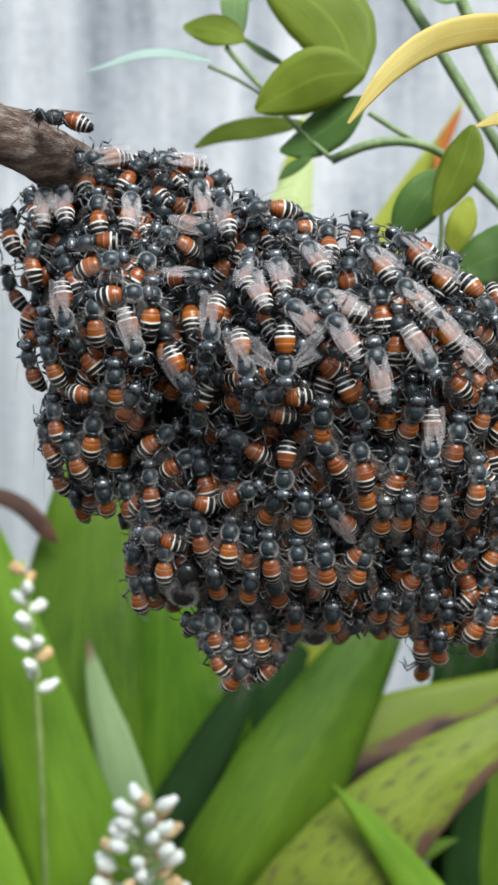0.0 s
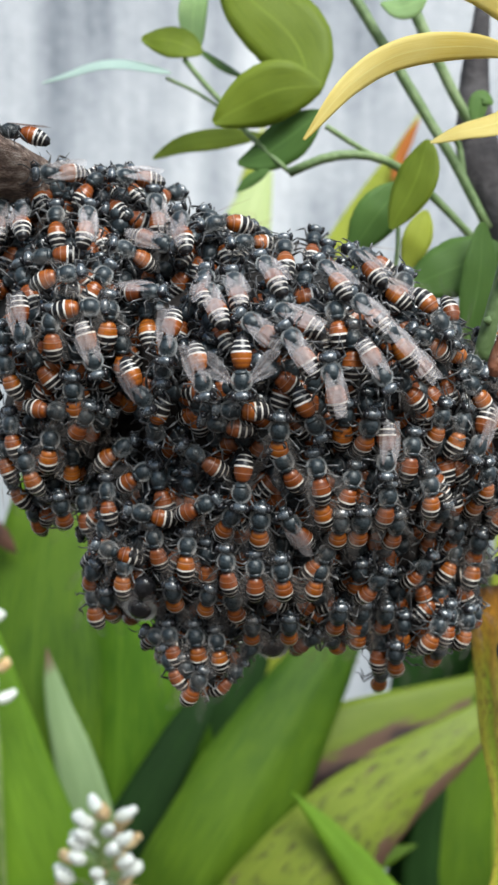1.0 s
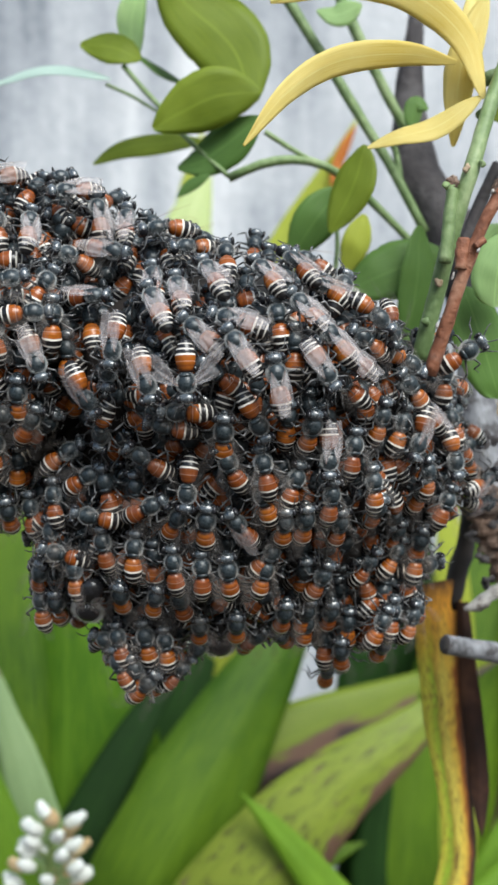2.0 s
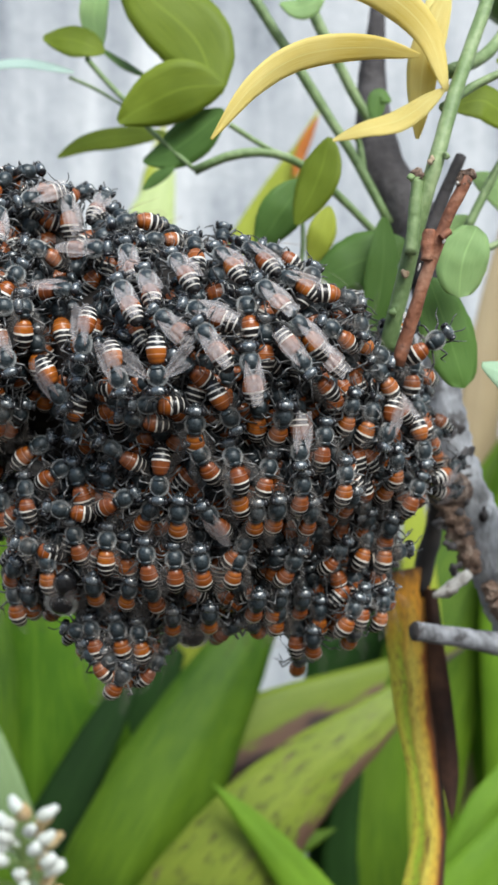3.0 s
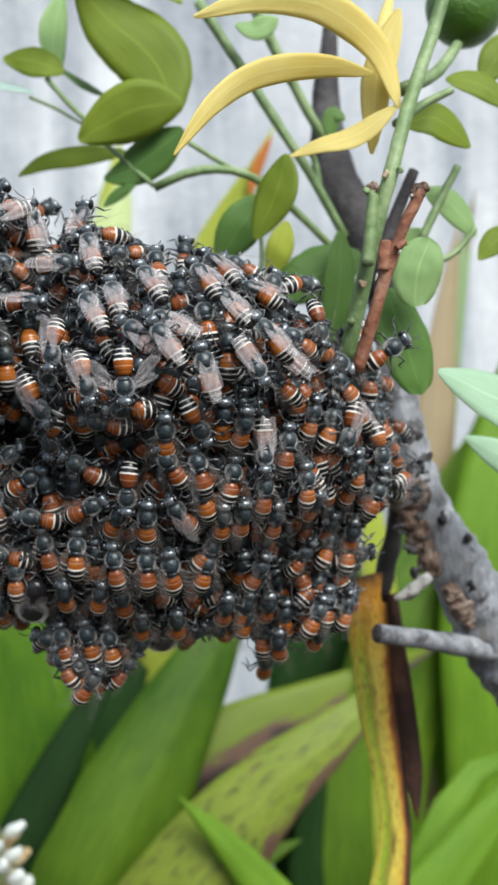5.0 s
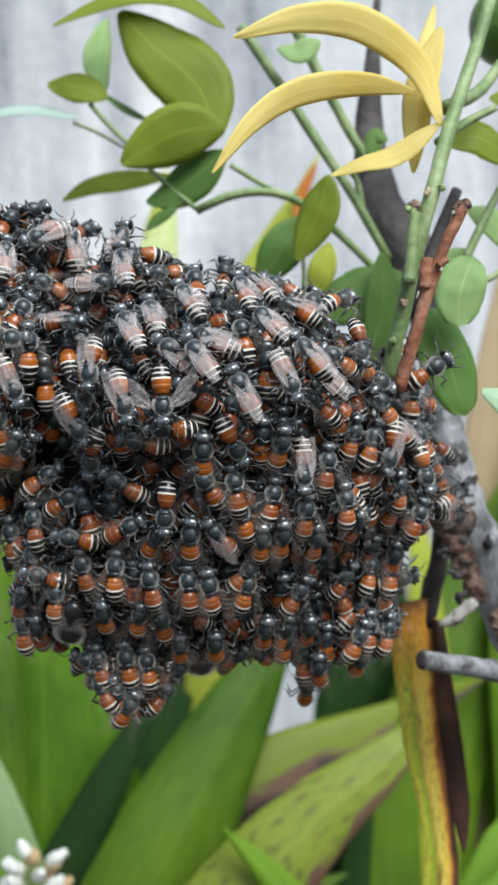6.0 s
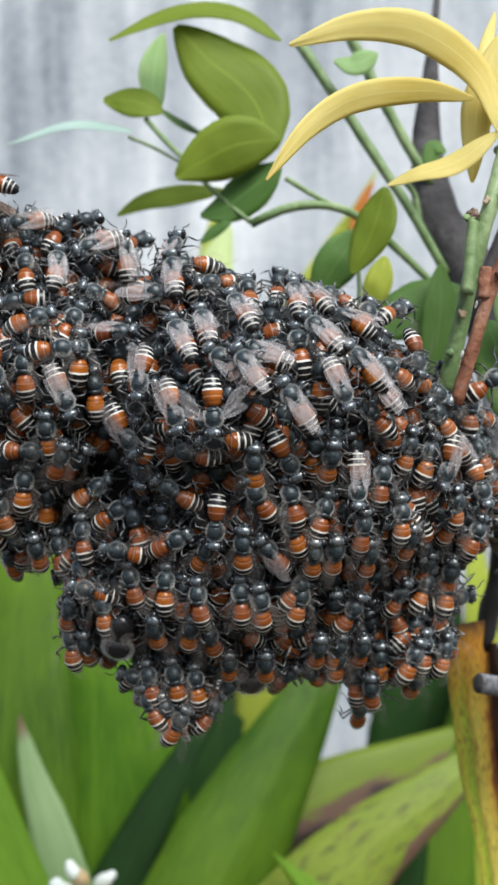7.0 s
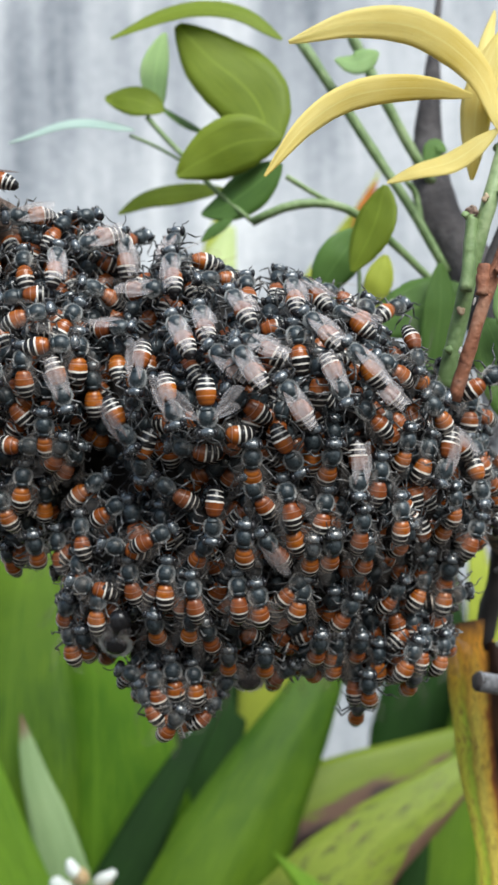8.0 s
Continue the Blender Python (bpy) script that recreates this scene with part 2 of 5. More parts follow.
def dying_material():
    """Green along one side, ochre on the other, scorched at the top and in patches."""
    m, t, b = material("dying strap leaf")
    split = t.nodes.new("ShaderNodeSeparateXYZ")
    t.links.new(coords(t, (1, 1, 1), "UV"), split.inputs[0])
    patch = noise_node(t, coords(t, (11, 3.5, 1), "UV"), 1.6, 6, 0.65)
    fine = noise_node(t, coords(t, (24, 16, 1), "UV"), 2.5, 5)
    shift = math_node(t, "MULTIPLY", math_node(t, "SUBTRACT", patch, 0.5), 0.9)
    c = ramp(t, [(0.14, (0.07, 0.025, 0.012)), (0.22, (0.38, 0.12, 0.02)), (0.32, (0.70, 0.46, 0.06)), (0.52, (0.66, 0.56, 0.09)), (0.66, (0.32, 0.26, 0.03)), (0.74, (0.24, 0.38, 0.02)), (0.92, (0.52, 0.50, 0.05))], math_node(t, "ADD", split.outputs[1], math_node(t, "MULTIPLY", shift, 0.45)))
    c = mixed(t, c, (0.10, 0.045, 0.018), math_node(t, "MULTIPLY", ramp(t, [(0.58, (0, 0, 0)), (0.66, (1, 1, 1))], patch), 0.7))
    c = mixed(t, c, (0.80, 0.36, 0.03), ramp(t, [(0.03, (1, 1, 1)), (0.15, (0, 0, 0))], math_node(t, "ADD", split.outputs[0], math_node(t, "MULTIPLY", shift, 0.12))))
    c = mixed(t, c, (0.06, 0.025, 0.012), ramp(t, [(0.0, (1, 1, 1)), (0.035, (0, 0, 0))], math_node(t, "ADD", split.outputs[0], math_node(t, "MULTIPLY", shift, 0.08))))
    c = mixed(t, c, (0.14, 0.06, 0.02), math_node(t, "MULTIPLY", ramp(t, [(0.5, (0, 0, 0)), (0.62, (1, 1, 1))], fine), 0.75))
    t.links.new(c, b.inputs["Base Color"])
    b.inputs["Roughness"].default_value = 0.6
    bump(t, b, fine, 0.5, 0.0005)
    return m


STRAP_DYING = dying_material()
STRAP_SCORCH = leaf_material("scorched strap leaf", (0.25, 0.31, 0.03), (0.12, 0.18, 0.012), stripe=26, scale=9, run=5)


def burnt_edge(m, start):
    """Purple brown scorch that eats in from one edge of a leaf, black at its rim."""
    t = m.node_tree
    b = t.nodes["Principled BSDF"]
    split = t.nodes.new("ShaderNodeSeparateXYZ")
    t.links.new(coords(t, (1, 1, 1), "UV"), split.inputs[0])
    edge = math_node(t, "ADD", split.outputs[1], math_node(t, "MULTIPLY", math_node(t, "SUBTRACT", noise_node(t, coords(t, (14, 3, 1), "UV"), 1.5, 5, 0.6), 0.5), 0.9))
    base = b.inputs["Base Color"].links[0].from_socket
    c = mixed(t, base, (0.15, 0.085, 0.06), ramp(t, [(start, (0, 0, 0)), (start + 0.06, (1, 1, 1))], edge))
    t.links.new(mixed(t, c, (0.045, 0.028, 0.03), ramp(t, [(start + 0.14, (0, 0, 0)), (start + 0.22, (1, 1, 1))], edge)), b.inputs["Base Color"])


burnt_edge(STRAP_SCORCH, 0.58)
burnt_edge(STRAP_SPOT, 0.87)
STRAP_PALE = leaf_material("grey green strap leaf", (0.34, 0.45, 0.22), (0.20, 0.31, 0.13), stripe=22, scale=9, run=7, tip=(0.97, (0.22, 0.13, 0.09)))
STRAP_WITHER = leaf_material("withered strap leaf", (0.46, 0.37, 0.22), (0.30, 0.22, 0.13), stripe=18, scale=9, run=7)
STRAP_TIP = leaf_material("pale tender leaf", (0.62, 0.70, 0.36), (0.46, 0.56, 0.22), stripe=18, scale=9)
STRAP_ORANGE = leaf_material("withered orange leaf", (0.70, 0.26, 0.05), (0.45, 0.14, 0.03), stripe=18, scale=9)
STRAP_YELLOW = leaf_material("yellow strap leaf", (0.52, 0.56, 0.09), (0.36, 0.43, 0.05), stripe=18, scale=9, run=7)
CHAR = simple("blackened stalk", [(0.008, 0.007, 0.007), (0.03, 0.024, 0.022)], 200, 0.8)
DRY = simple("dry brown leaf", [(0.012, 0.006, 0.004), (0.042, 0.017, 0.010), (0.11, 0.048, 0.026)], 40, 0.85)
PETAL = simple("white waxy petal", [(0.68, 0.70, 0.62), (0.85, 0.86, 0.82)], 200, 0.5)
PETAL_OLD = simple("withered petal", [(0.50, 0.30, 0.12), (0.72, 0.58, 0.34)], 200, 0.7)
STALK = simple("pale green stalk", [(0.16, 0.24, 0.06), (0.30, 0.38, 0.12)], 100, 0.6)
LIME = simple("green lime skin", [(0.05, 0.125, 0.008), (0.085, 0.19, 0.014)], 260, 0.35, 0.1, 0.8, 0.0005)
SOIL = simple("damp garden soil", [(0.018, 0.013, 0.009), (0.045, 0.032, 0.022), (0.09, 0.07, 0.05)], 8, 0.95, 0.05, 1.0, 0.02)
CEMENT = wall_material()


# ---- mesh helpers ----
def mesh_from(name, bm, mat, smooth=True):
    me = bpy.data.meshes.new(name)
    for f in bm.faces:
        f.smooth = smooth
    bm.to_mesh(me)
    bm.free()
    me.materials.append(mat)
    return me


def part(name, bm, mat, parent=None, label="", smooth=True):
    ob = new(name, bm if isinstance(bm, bpy.types.Mesh) else mesh_from(name, bm, mat, smooth))
    if parent:
        ob.parent = parent
    if label:
        tagged(ob, label)
    return ob


def thing(name, label, category, group="", kind="", at=None):
    ob = new(name)
    ob.empty_display_size = 0.01
    if at:
        ob.location = at
    return tagged(ob, label, category, group, kind)


def curve_points(points, n):
    """A smooth line through the points, n + 1 places on it, evenly by length."""
    p = [Vector(q) for q in points]
    p = [p[0] * 2 - p[1]] + p + [p[-1] * 2 - p[-2]]
    knot = [0.0]
    for a, b in zip(p, p[1:]):
        knot.append(knot[-1] + max(1e-9, (b - a).length) ** 0.5)
    dense = []
    for k in range(len(p) - 3):
        t0, t1, t2, t3 = knot[k:k + 4]
        for i in range(16 + (k == len(p) - 4)):
            t = t1 + (t2 - t1) * i / 16
            mix = lambda a, b, ta, tb: a * ((tb - t) / (tb - ta)) + b * ((t - ta) / (tb - ta))  # noqa: E731
            a1, a2, a3 = mix(p[k], p[k + 1], t0, t1), mix(p[k + 1], p[k + 2], t1, t2), mix(p[k + 2], p[k + 3], t2, t3)
            dense.append(mix(mix(a1, a2, t0, t2), mix(a2, a3, t1, t3), t1, t2))
    far = [0.0]
    for a, b in zip(dense, dense[1:]):
        far.append(far[-1] + (b - a).length)
    out, k = [], 0
    for i in range(n + 1):
        goal = far[-1] * i / n
        while k < len(far) - 2 and far[k + 1] < goal:
            k += 1
        out.append(dense[k].lerp(dense[k + 1], min(1, (goal - far[k]) / max(1e-9, far[k + 1] - far[k]))))
    return out


def tube(bm, points, radii, sides=8, n=12, wobble=0.0, cap=True, seed=0.0):
    """A tapered round limb along a smooth line."""
    line = curve_points(points, n)
    rings, side = [], None
    for i, c in enumerate(line):
        t = (line[min(i + 1, n)] - line[max(i - 1, 0)]).normalized()
        side = (side - side.dot(t) * t).normalized() if side else t.orthogonal().normalized()
        up = t.cross(side)
        s = i / n * (len(radii) - 1)
        k = min(int(s), len(radii) - 2) if len(radii) > 1 else 0
        r = radii[k] + (radii[min(k + 1, len(radii) - 1)] - radii[k]) * (s - k)
        ring = []
        for j in range(sides):
            a = 2 * math.pi * j / sides
            w = 1 + wobble * noise.noise(Vector((math.cos(a) * 1.3 + seed, math.sin(a) * 1.3, i * 0.55)))
            ring.append(bm.verts.new(c + (side * math.cos(a) + up * math.sin(a)) * r * w))
        rings.append(ring)
    for a, b in zip(rings, rings[1:]):
        for j in range(sides):
            bm.faces.new((a[j], a[(j + 1) % sides], b[(j + 1) % sides], b[j]))
    if cap:
        bm.faces.new(rings[0][::-1])
        bm.faces.new(rings[-1])
    return bm


def blob(bm, centre, radii, turn=None, segments=12, rings=8):
    m = Matrix.Translation(centre) @ (turn or Matrix()) @ Matrix.Diagonal((*radii, 1))
    bmesh.ops.create_uvsphere(bm, u_segments=segments, v_segments=rings, radius=1, matrix=m)
    return bm


def leaf_mesh(points, width, shape, facing=(0, -1, 0.35), fold=0.16, n=22, wave=0.04, thick=0.00035, seed=0.0, twist=0.0):
    """A leaf along a smooth spine; u runs from base to tip, v across."""
    line, across = curve_points(points, n), 6
    bm = bmesh.new()
    uv = bm.loops.layers.uv.new("leaf")
    sheets, where = [], {}
    for layer in (0, 1):
        rows = []
        for i, c in enumerate(line):
            t = (line[min(i + 1, n)] - line[max(i - 1, 0)]).normalized()
            u = i / n
            face = Vector(facing)
            face = (face - face.dot(t) * t).normalized()
            side = t.cross(face)
            a = twist * (u - 0.3)
            side, face = side * math.cos(a) + face * math.sin(a), face * math.cos(a) - side * math.sin(a)
            if shape == "strap":
                w = (0.62 + 0.38 * math.sin(min(1, u * 1.9) * math.pi / 2)) * min(1, (1 - u) * 5.0) ** 0.7
            elif shape == "hanging":
                w = (0.9 + 0.16 * math.sin(u * 11 + 0.5)) * min(1, (1 - u) * 3.0)
            elif shape == "round":
                w = math.sqrt(max(0, 1 - (2 * u - 1) ** 2)) ** 0.9
            else:
                w = math.sin(math.pi * min(1, u * 0.96 + 0.02)) ** 0.75 * (1 - 0.25 * u) * 1.1
            w = max(w, 0.02) * width / 2
            row = []
            for j in range(across + 1):
                v = 2 * j / across - 1
                lift = -fold * abs(v) * w * (1 if layer == 0 else 1) + wave * width * noise.noise(Vector((u * 4 + seed, v * 1.2, seed * 3)))
                edge = 1 + 0.05 * noise.noise(Vector((u * 14 + seed, v * 2, 7)))
                p = bm.verts.new(c + side * v * w * edge + face * (lift - layer * thick * (1 - 0.7 * abs(v))))
                where[p] = (u, (v + 1) / 2)
                row.append(p)
            rows.append(row)
        sheets.append(rows)
        for r, s in zip(rows, rows[1:]):
            for j in range(across):
                q = (r[j], r[j + 1], s[j + 1], s[j])
                bm.faces.new(q if layer else q[::-1])
    a, b = sheets
    for i in range(n):
        for j in (0, across):
            q = (a[i][j], a[i + 1][j], b[i + 1][j], b[i][j])
            bm.faces.new(q if j else q[::-1])
    for f in bm.faces:
        for l in f.loops:
            l[uv].uv = where[l.vert]
    return bm


# ---- the setting ----
def box(x0, x1, y0, y1, z0, z1):
    bm = bmesh.new()
    bmesh.ops.create_cube(bm, size=1, matrix=Matrix.Translation(((x0 + x1) / 2, (y0 + y1) / 2, (z0 + z1) / 2)) @ Matrix.Diagonal((x1 - x0, y1 - y0, z1 - z0, 1)))
    return bm


ground = bmesh.new()
bmesh.ops.create_grid(ground, x_segments=2, y_segments=2, size=300)
tagged(part("ground", ground, SOIL), "damp dark garden soil", "ground", kind="structure")
wall = part("wall_north", box(-4, 4, 0.62, 0.77, -0.1, 2.2), CEMENT, smooth=False)
tagged(wall, "weathered grey cement garden wall with pale streaks", "wall", kind="structure")
part("coping", box(-4.02, 4.02, 0.59, 0.80, 2.2, 2.27), CEMENT, wall, smooth=False)

# ---- the comb under the bees ----
LOBES = [
    (13.7, 9, 13, 29, 24, 18.5),  # lobe
    (-19.1, 17, 20.3, 17.5, 22, 20.5),  # lobe
    (10.9, 19, -6, 32.5, 22, 22.5),  # lobe
    (-1.5, 23, -27, 10.5, 13, 14),  # lobe
    (-7, 20, -12, 14, 17, 14),  # lobe
    (17, 23, -22, 21, 14, 11.5),  # lobe
    (-14, 24, -20, 9, 12, 9),  # lobe
    (-25, 22, -6, 7.5, 13, 7),  # lobe
    (6, 23, -25, 10, 12, 9),  # lobe
    (-15, 17, 35, 13, 15, 12),  # lobe
    (2, 15, 30, 12, 16, 9),  # lobe
    (35, 23, -20.5, 12.5, 14, 14.5),  # lobe
    (-30.5, 19, 30.5, 8, 14, 11),  # lobe
    (29, 24, -31.5, 6, 9, 5),  # lobe
    (-24, 17, 41.5, 7, 13, 5),  # lobe
    (16, 15, 1, 31, 24, 18),  # lobe
    (45, 20, 2.2, 8.5, 16, 20),  # lobe
    (51, 27, 0, 7, 9, 10),  # lobe
    (-24, 21, 5, 11.5, 17, 14),  # lobe
]


def front(x, z):
    """How far back the face of the cluster lies at x, z, in millimetres."""
    best = 1e9
    for cx, cy, cz, rx, ry, rz in LOBES:
        q = ((x - cx) / rx) ** 2 + ((z - cz) / rz) ** 2
        best = min(best, cy - ry * math.sqrt(1 - q) if q < 1 else cy + ry * 1.2 * (math.sqrt(q) - 1))
    return best


def comb_bm(step=1.5, sunk=5.6, inset=2.0):
    """One closed body: the face of the lobes, set back, and their rear."""
    bm = bmesh.new()
    faces = [{}, {}]
    for i in range(72):
        for k in range(68):
            x, z = -46 + i * step, -44 + k * step
            near, far = [], []
            for cx, cy, cz, rx, ry, rz in LOBES:
                q = ((x - cx) / (rx - inset)) ** 2 + ((z - cz) / (rz - inset)) ** 2
                if q < 1:
                    near.append(cy - (ry - sunk) * math.sqrt(1 - q))
                    far.append(cy + (ry - sunk) * math.sqrt(1 - q))
            if near:
                rough = 1.1 * noise.noise(Vector((x, z, 0)) * 0.35)
                for side, y in ((0, min(near) + rough), (1, max(far) + 0.4 - rough)):
                    faces[side][i, k] = bm.verts.new(Vector((x, y, z + H / MM)) * MM)
    edges = {}
    for (i, k) in faces[0]:
        ring = [(i, k), (i + 1, k), (i + 1, k + 1), (i, k + 1)]
        if all(r in faces[0] for r in ring):
            bm.faces.new([faces[0][r] for r in ring])
            bm.faces.new([faces[1][r] for r in ring[::-1]])
            for a, b in zip(ring, ring[1:] + ring[:1]):
                if edges.pop((b, a), None) is None:
                    edges[a, b] = True
    for a, b in edges:
        bm.faces.new([faces[0][b], faces[0][a], faces[1][a], faces[1][b]])
    loose = [v for v in bm.verts if not v.link_faces]
    bmesh.ops.delete(bm, geom=loose, context="VERTS")
    return bm


tagged(part("honeycomb", comb_bm(), WAX), "wax comb in shade-dark colour, almost hidden under crowding bees", "honeycomb")


# ---- bees: head towards +y, back towards +z, origin in the thorax ----
BODY = 1.027     # size of the workers


def scaled(bm):
    bmesh.ops.scale(bm, vec=(BODY * MM,) * 3, verts=bm.verts)
    return bm


def abdomen_bm(droop=0.35, length=4.8, girth=1.45):
    bm = bmesh.new()
    uv = bm.loops.layers.uv.new("rings")
    rows, n, sides, us = [], 34, 20, {}
    for i in range(n + 1):
        u = i / n
        seg = (u * 6.2) % 1
        r = girth * (math.sin(math.pi * (0.06 + 0.88 * u ** 0.82)) ** 0.62) * (0.965 + 0.05 * seg)
        if u > 0.97:
            r *= 0.45
        if i == 0:
            r = 0.35
        bend = droop * u
        y, z = -1.35 - length * math.sin(bend) / droop, -0.1 - length * (1 - math.cos(bend)) / droop
        row = []
        for j in range(sides):
            a = 2 * math.pi * j / sides
            high = 0.92 * r * math.sin(a)
            p = bm.verts.new((r * math.cos(a), y - high * math.sin(bend), z + high * math.cos(bend)))
            us[p] = u
            row.append(p)
        rows.append(row)
    for a, b in zip(rows, rows[1:]):
        for j in range(sides):
            bm.faces.new((a[j], b[j], b[(j + 1) % sides], a[(j + 1) % sides]))
    bm.faces.new(rows[-1])
    bm.faces.new(rows[0][::-1])
    for f in bm.faces:
        for l in f.loops:
            l[uv].uv = (us[l.vert], 0.5)
    return scaled(bm)


def thorax_bm():
    bm = blob(bmesh.new(), (0, 0.05, 0), (1.26, 1.42, 1.2), segments=20, rings=14)
    blob(bm, (0, -1.02, 0.38), (0.92, 0.46, 0.66), segments=14, rings=10)
    return scaled(bm)


def fuzz_bm(seed, count=1700, reach=0.36):
    """Short hairs in a pale collar round the thorax; the back stays bare."""
    r = random.Random(seed)
    bm = bmesh.new()
    for _ in range(count):
        a = r.uniform(0, 2 * math.pi)
        h = r.gauss(-0.02, 0.30)
        d = Vector((math.cos(a), math.sin(a) * 1.05, h)).normalized()
        p = Vector((d.x * 1.24, d.y * 1.4 + 0.05, d.z * 1.18))
        e = p + (d + Vector((r.uniform(-.5, .5), r.uniform(-.6, .3), r.uniform(-.1, .9)))).normalized() * reach * r.uniform(0.5, 1.1)
        s = d.cross(Vector((0, 0, 1))).normalized() * 0.022
        bm.faces.new([bm.verts.new(p - s), bm.verts.new(p + s), bm.verts.new(e)])
    return scaled(bm)


def head_bm():
    bm = bmesh.new()
    blob(bm, (0, 2.12, 0.1), (1.22, 0.78, 1.0), segments=18, rings=12)
    blob(bm, (0, 2.55, -0.5), (0.6, 0.45, 0.6), segments=10, rings=8)
    return scaled(bm)


def face_bm(seed):
    """Short silvery hair lying on the crown and face, with a bare line between the eyes."""
    r = random.Random(seed)
    bm = bmesh.new()
    for _ in range(110):
        d = Vector((r.gauss(0, 0.42), r.gauss(0.2, 0.6), r.uniform(-0.3, 1.0))).normalized()
        if abs(d.x) < 0.07:
            continue
        p = Vector((d.x * 1.23, d.y * 0.79 + 2.12, d.z * 1.01 + 0.1))
        e = p + (d * 0.25 + Vector((r.uniform(-.5, .5), r.uniform(-.2, 1.0), r.uniform(-.3, .3)))).normalized() * r.uniform(0.12, 0.26)
        s = d.orthogonal().normalized() * 0.022
        bm.faces.new([bm.verts.new(p - s), bm.verts.new(p + s), bm.verts.new(e)])
    return scaled(bm)


def eye_bm(side):
    turn = Matrix.Rotation(radians(18 * side), 4, "Y")
    return scaled(blob(bmesh.new(), (side * 0.98, 2.17, 0.12), (0.40, 0.64, 0.88), turn, 12, 8))


def antenna_bm(side, swing):
    bm = bmesh.new()
    tube(bm, [(side * 0.3, 2.6, 0.1), (side * 0.75, 3.15, 0.45), (side * (0.95 + swing), 3.3, 0.55)], [0.09, 0.08], 5, 4)
    tube(bm, [(side * (0.95 + swing), 3.3, 0.55), (side * (1.3 + swing), 3.9, 0.3), (side * (1.45 + 1.4 * swing), 4.7, 0.1)], [0.09, 0.09, 0.07], 5, 6)
    return scaled(bm)


def leg_bm(side, pair, r):
    y0 = (0.8, 0.0, -0.7)[pair]
    out, back = ((1.9, 1.9), (2.7, -0.1), (2.5, -2.0))[pair]
    j = lambda s: r.uniform(-s, s)  # noqa: E731
    knee = Vector((side * (out + j(0.3)), y0 + back * 0.55 + j(0.4), 0.15 + j(0.5)))
    ankle = Vector((side * (out * 1.15 + j(0.6)), y0 + back * 1.05 + j(0.6), -1.25 + j(0.4)))
    toe = ankle + Vector((side * (0.5 + j(0.5)), back * 0.35 + j(0.6), -0.5 + j(0.2)))
    bm = bmesh.new()
    tube(bm, [(side * 0.7, y0, -0.95), (side * 1.2, y0 + back * 0.2, -0.55), knee], [0.15, 0.18, 0.11], 6, 4)
    tube(bm, [knee, (knee + ankle) / 2, ankle], [0.1, 0.2 if pair == 2 else 0.14, 0.1], 6, 4)
    tube(bm, [ankle, (ankle + toe) / 2 + Vector((0, 0, 0.05)), toe], [0.09, 0.07, 0.04], 5, 4)
    return scaled(bm)


def wing_pose(side, out, lift, roll):
    return Matrix.Translation((side * 0.92 * MM, 0.45 * MM, 1.02 * MM)) @ Euler((radians(lift), radians(side * roll), radians(side * out))).to_matrix().to_4x4()


def wing_outline(u, hind):
    """Leading and trailing edge at u along a wing that points back."""
    lead = 0.28 * math.sin(math.pi * min(1, u * 1.02)) ** 0.6
    trail = (1.5 if hind else 1.95) * math.sin(math.pi * u ** 1.25 * 0.98) ** 0.5 * (0.35 + 0.65 * u)
    return lead, trail


def wing_bm(side, hind=False):
    bm = bmesh.new()
    length = 4.3 if hind else 6.2
    rows = []
    for i in range(15):
        u = i / 14
        lead, trail = wing_outline(u, hind)
        row = []
        for j in range(7):
            v = j / 6
            x = lead + (-trail - lead) * v
            z = 0.05 * math.sin(v * 9 + u * 3) * math.sin(math.pi * u) - 0.25 * u * u
            row.append(bm.verts.new((side * x, -length * u, z - (0.12 if hind else 0))))
        rows.append(row)
    for a, b in zip(rows, rows[1:]):
        for j in range(6):
            bm.faces.new((a[j], a[j + 1], b[j + 1], b[j]))
    return scaled(bm)


def veined_wing(side):
    """Membrane and veins in one mesh."""
    bm = wing_bm(side)
    skin = len(bm.faces)
    veins(bm, side)
    me = mesh_from("forewing", bm, WING)
    me.materials.append(VEIN)
    for f in me.polygons[skin:]:
        f.material_index = 1
    return me


def veins(bm, side):
    k = BODY * MM

    def at(u, v):
        lead, trail = wing_outline(u, False)
        return Vector((side * (lead + (-trail - lead) * v), -6.2 * u, 0.05 * math.sin(v * 9 + u * 3) * math.sin(math.pi * u) - 0.25 * u * u + 0.02)) * k

    for stops in (((0.0, 0.3), (0.06, 0.1), (0.3, 0.0), (0.6, 0.0), (0.9, 0.02)), ((0.0, 0.3), (0.35, 0.28), (0.6, 0.35), (0.8, 0.2)), ((0.0, 0.3), (0.4, 0.6), (0.75, 0.72), (0.92, 0.75)),
                  ((0.35, 0.28), (0.42, 0.45), (0.4, 0.6)), ((0.6, 0.35), (0.62, 0.5), (0.64, 0.68)), ((0.42, 0.45), (0.6, 0.5), (0.86, 0.5))):
        tube(bm, [at(*s) for s in stops], [0.03 * k, 0.022 * k, 0.016 * k], 3, 8, cap=False)


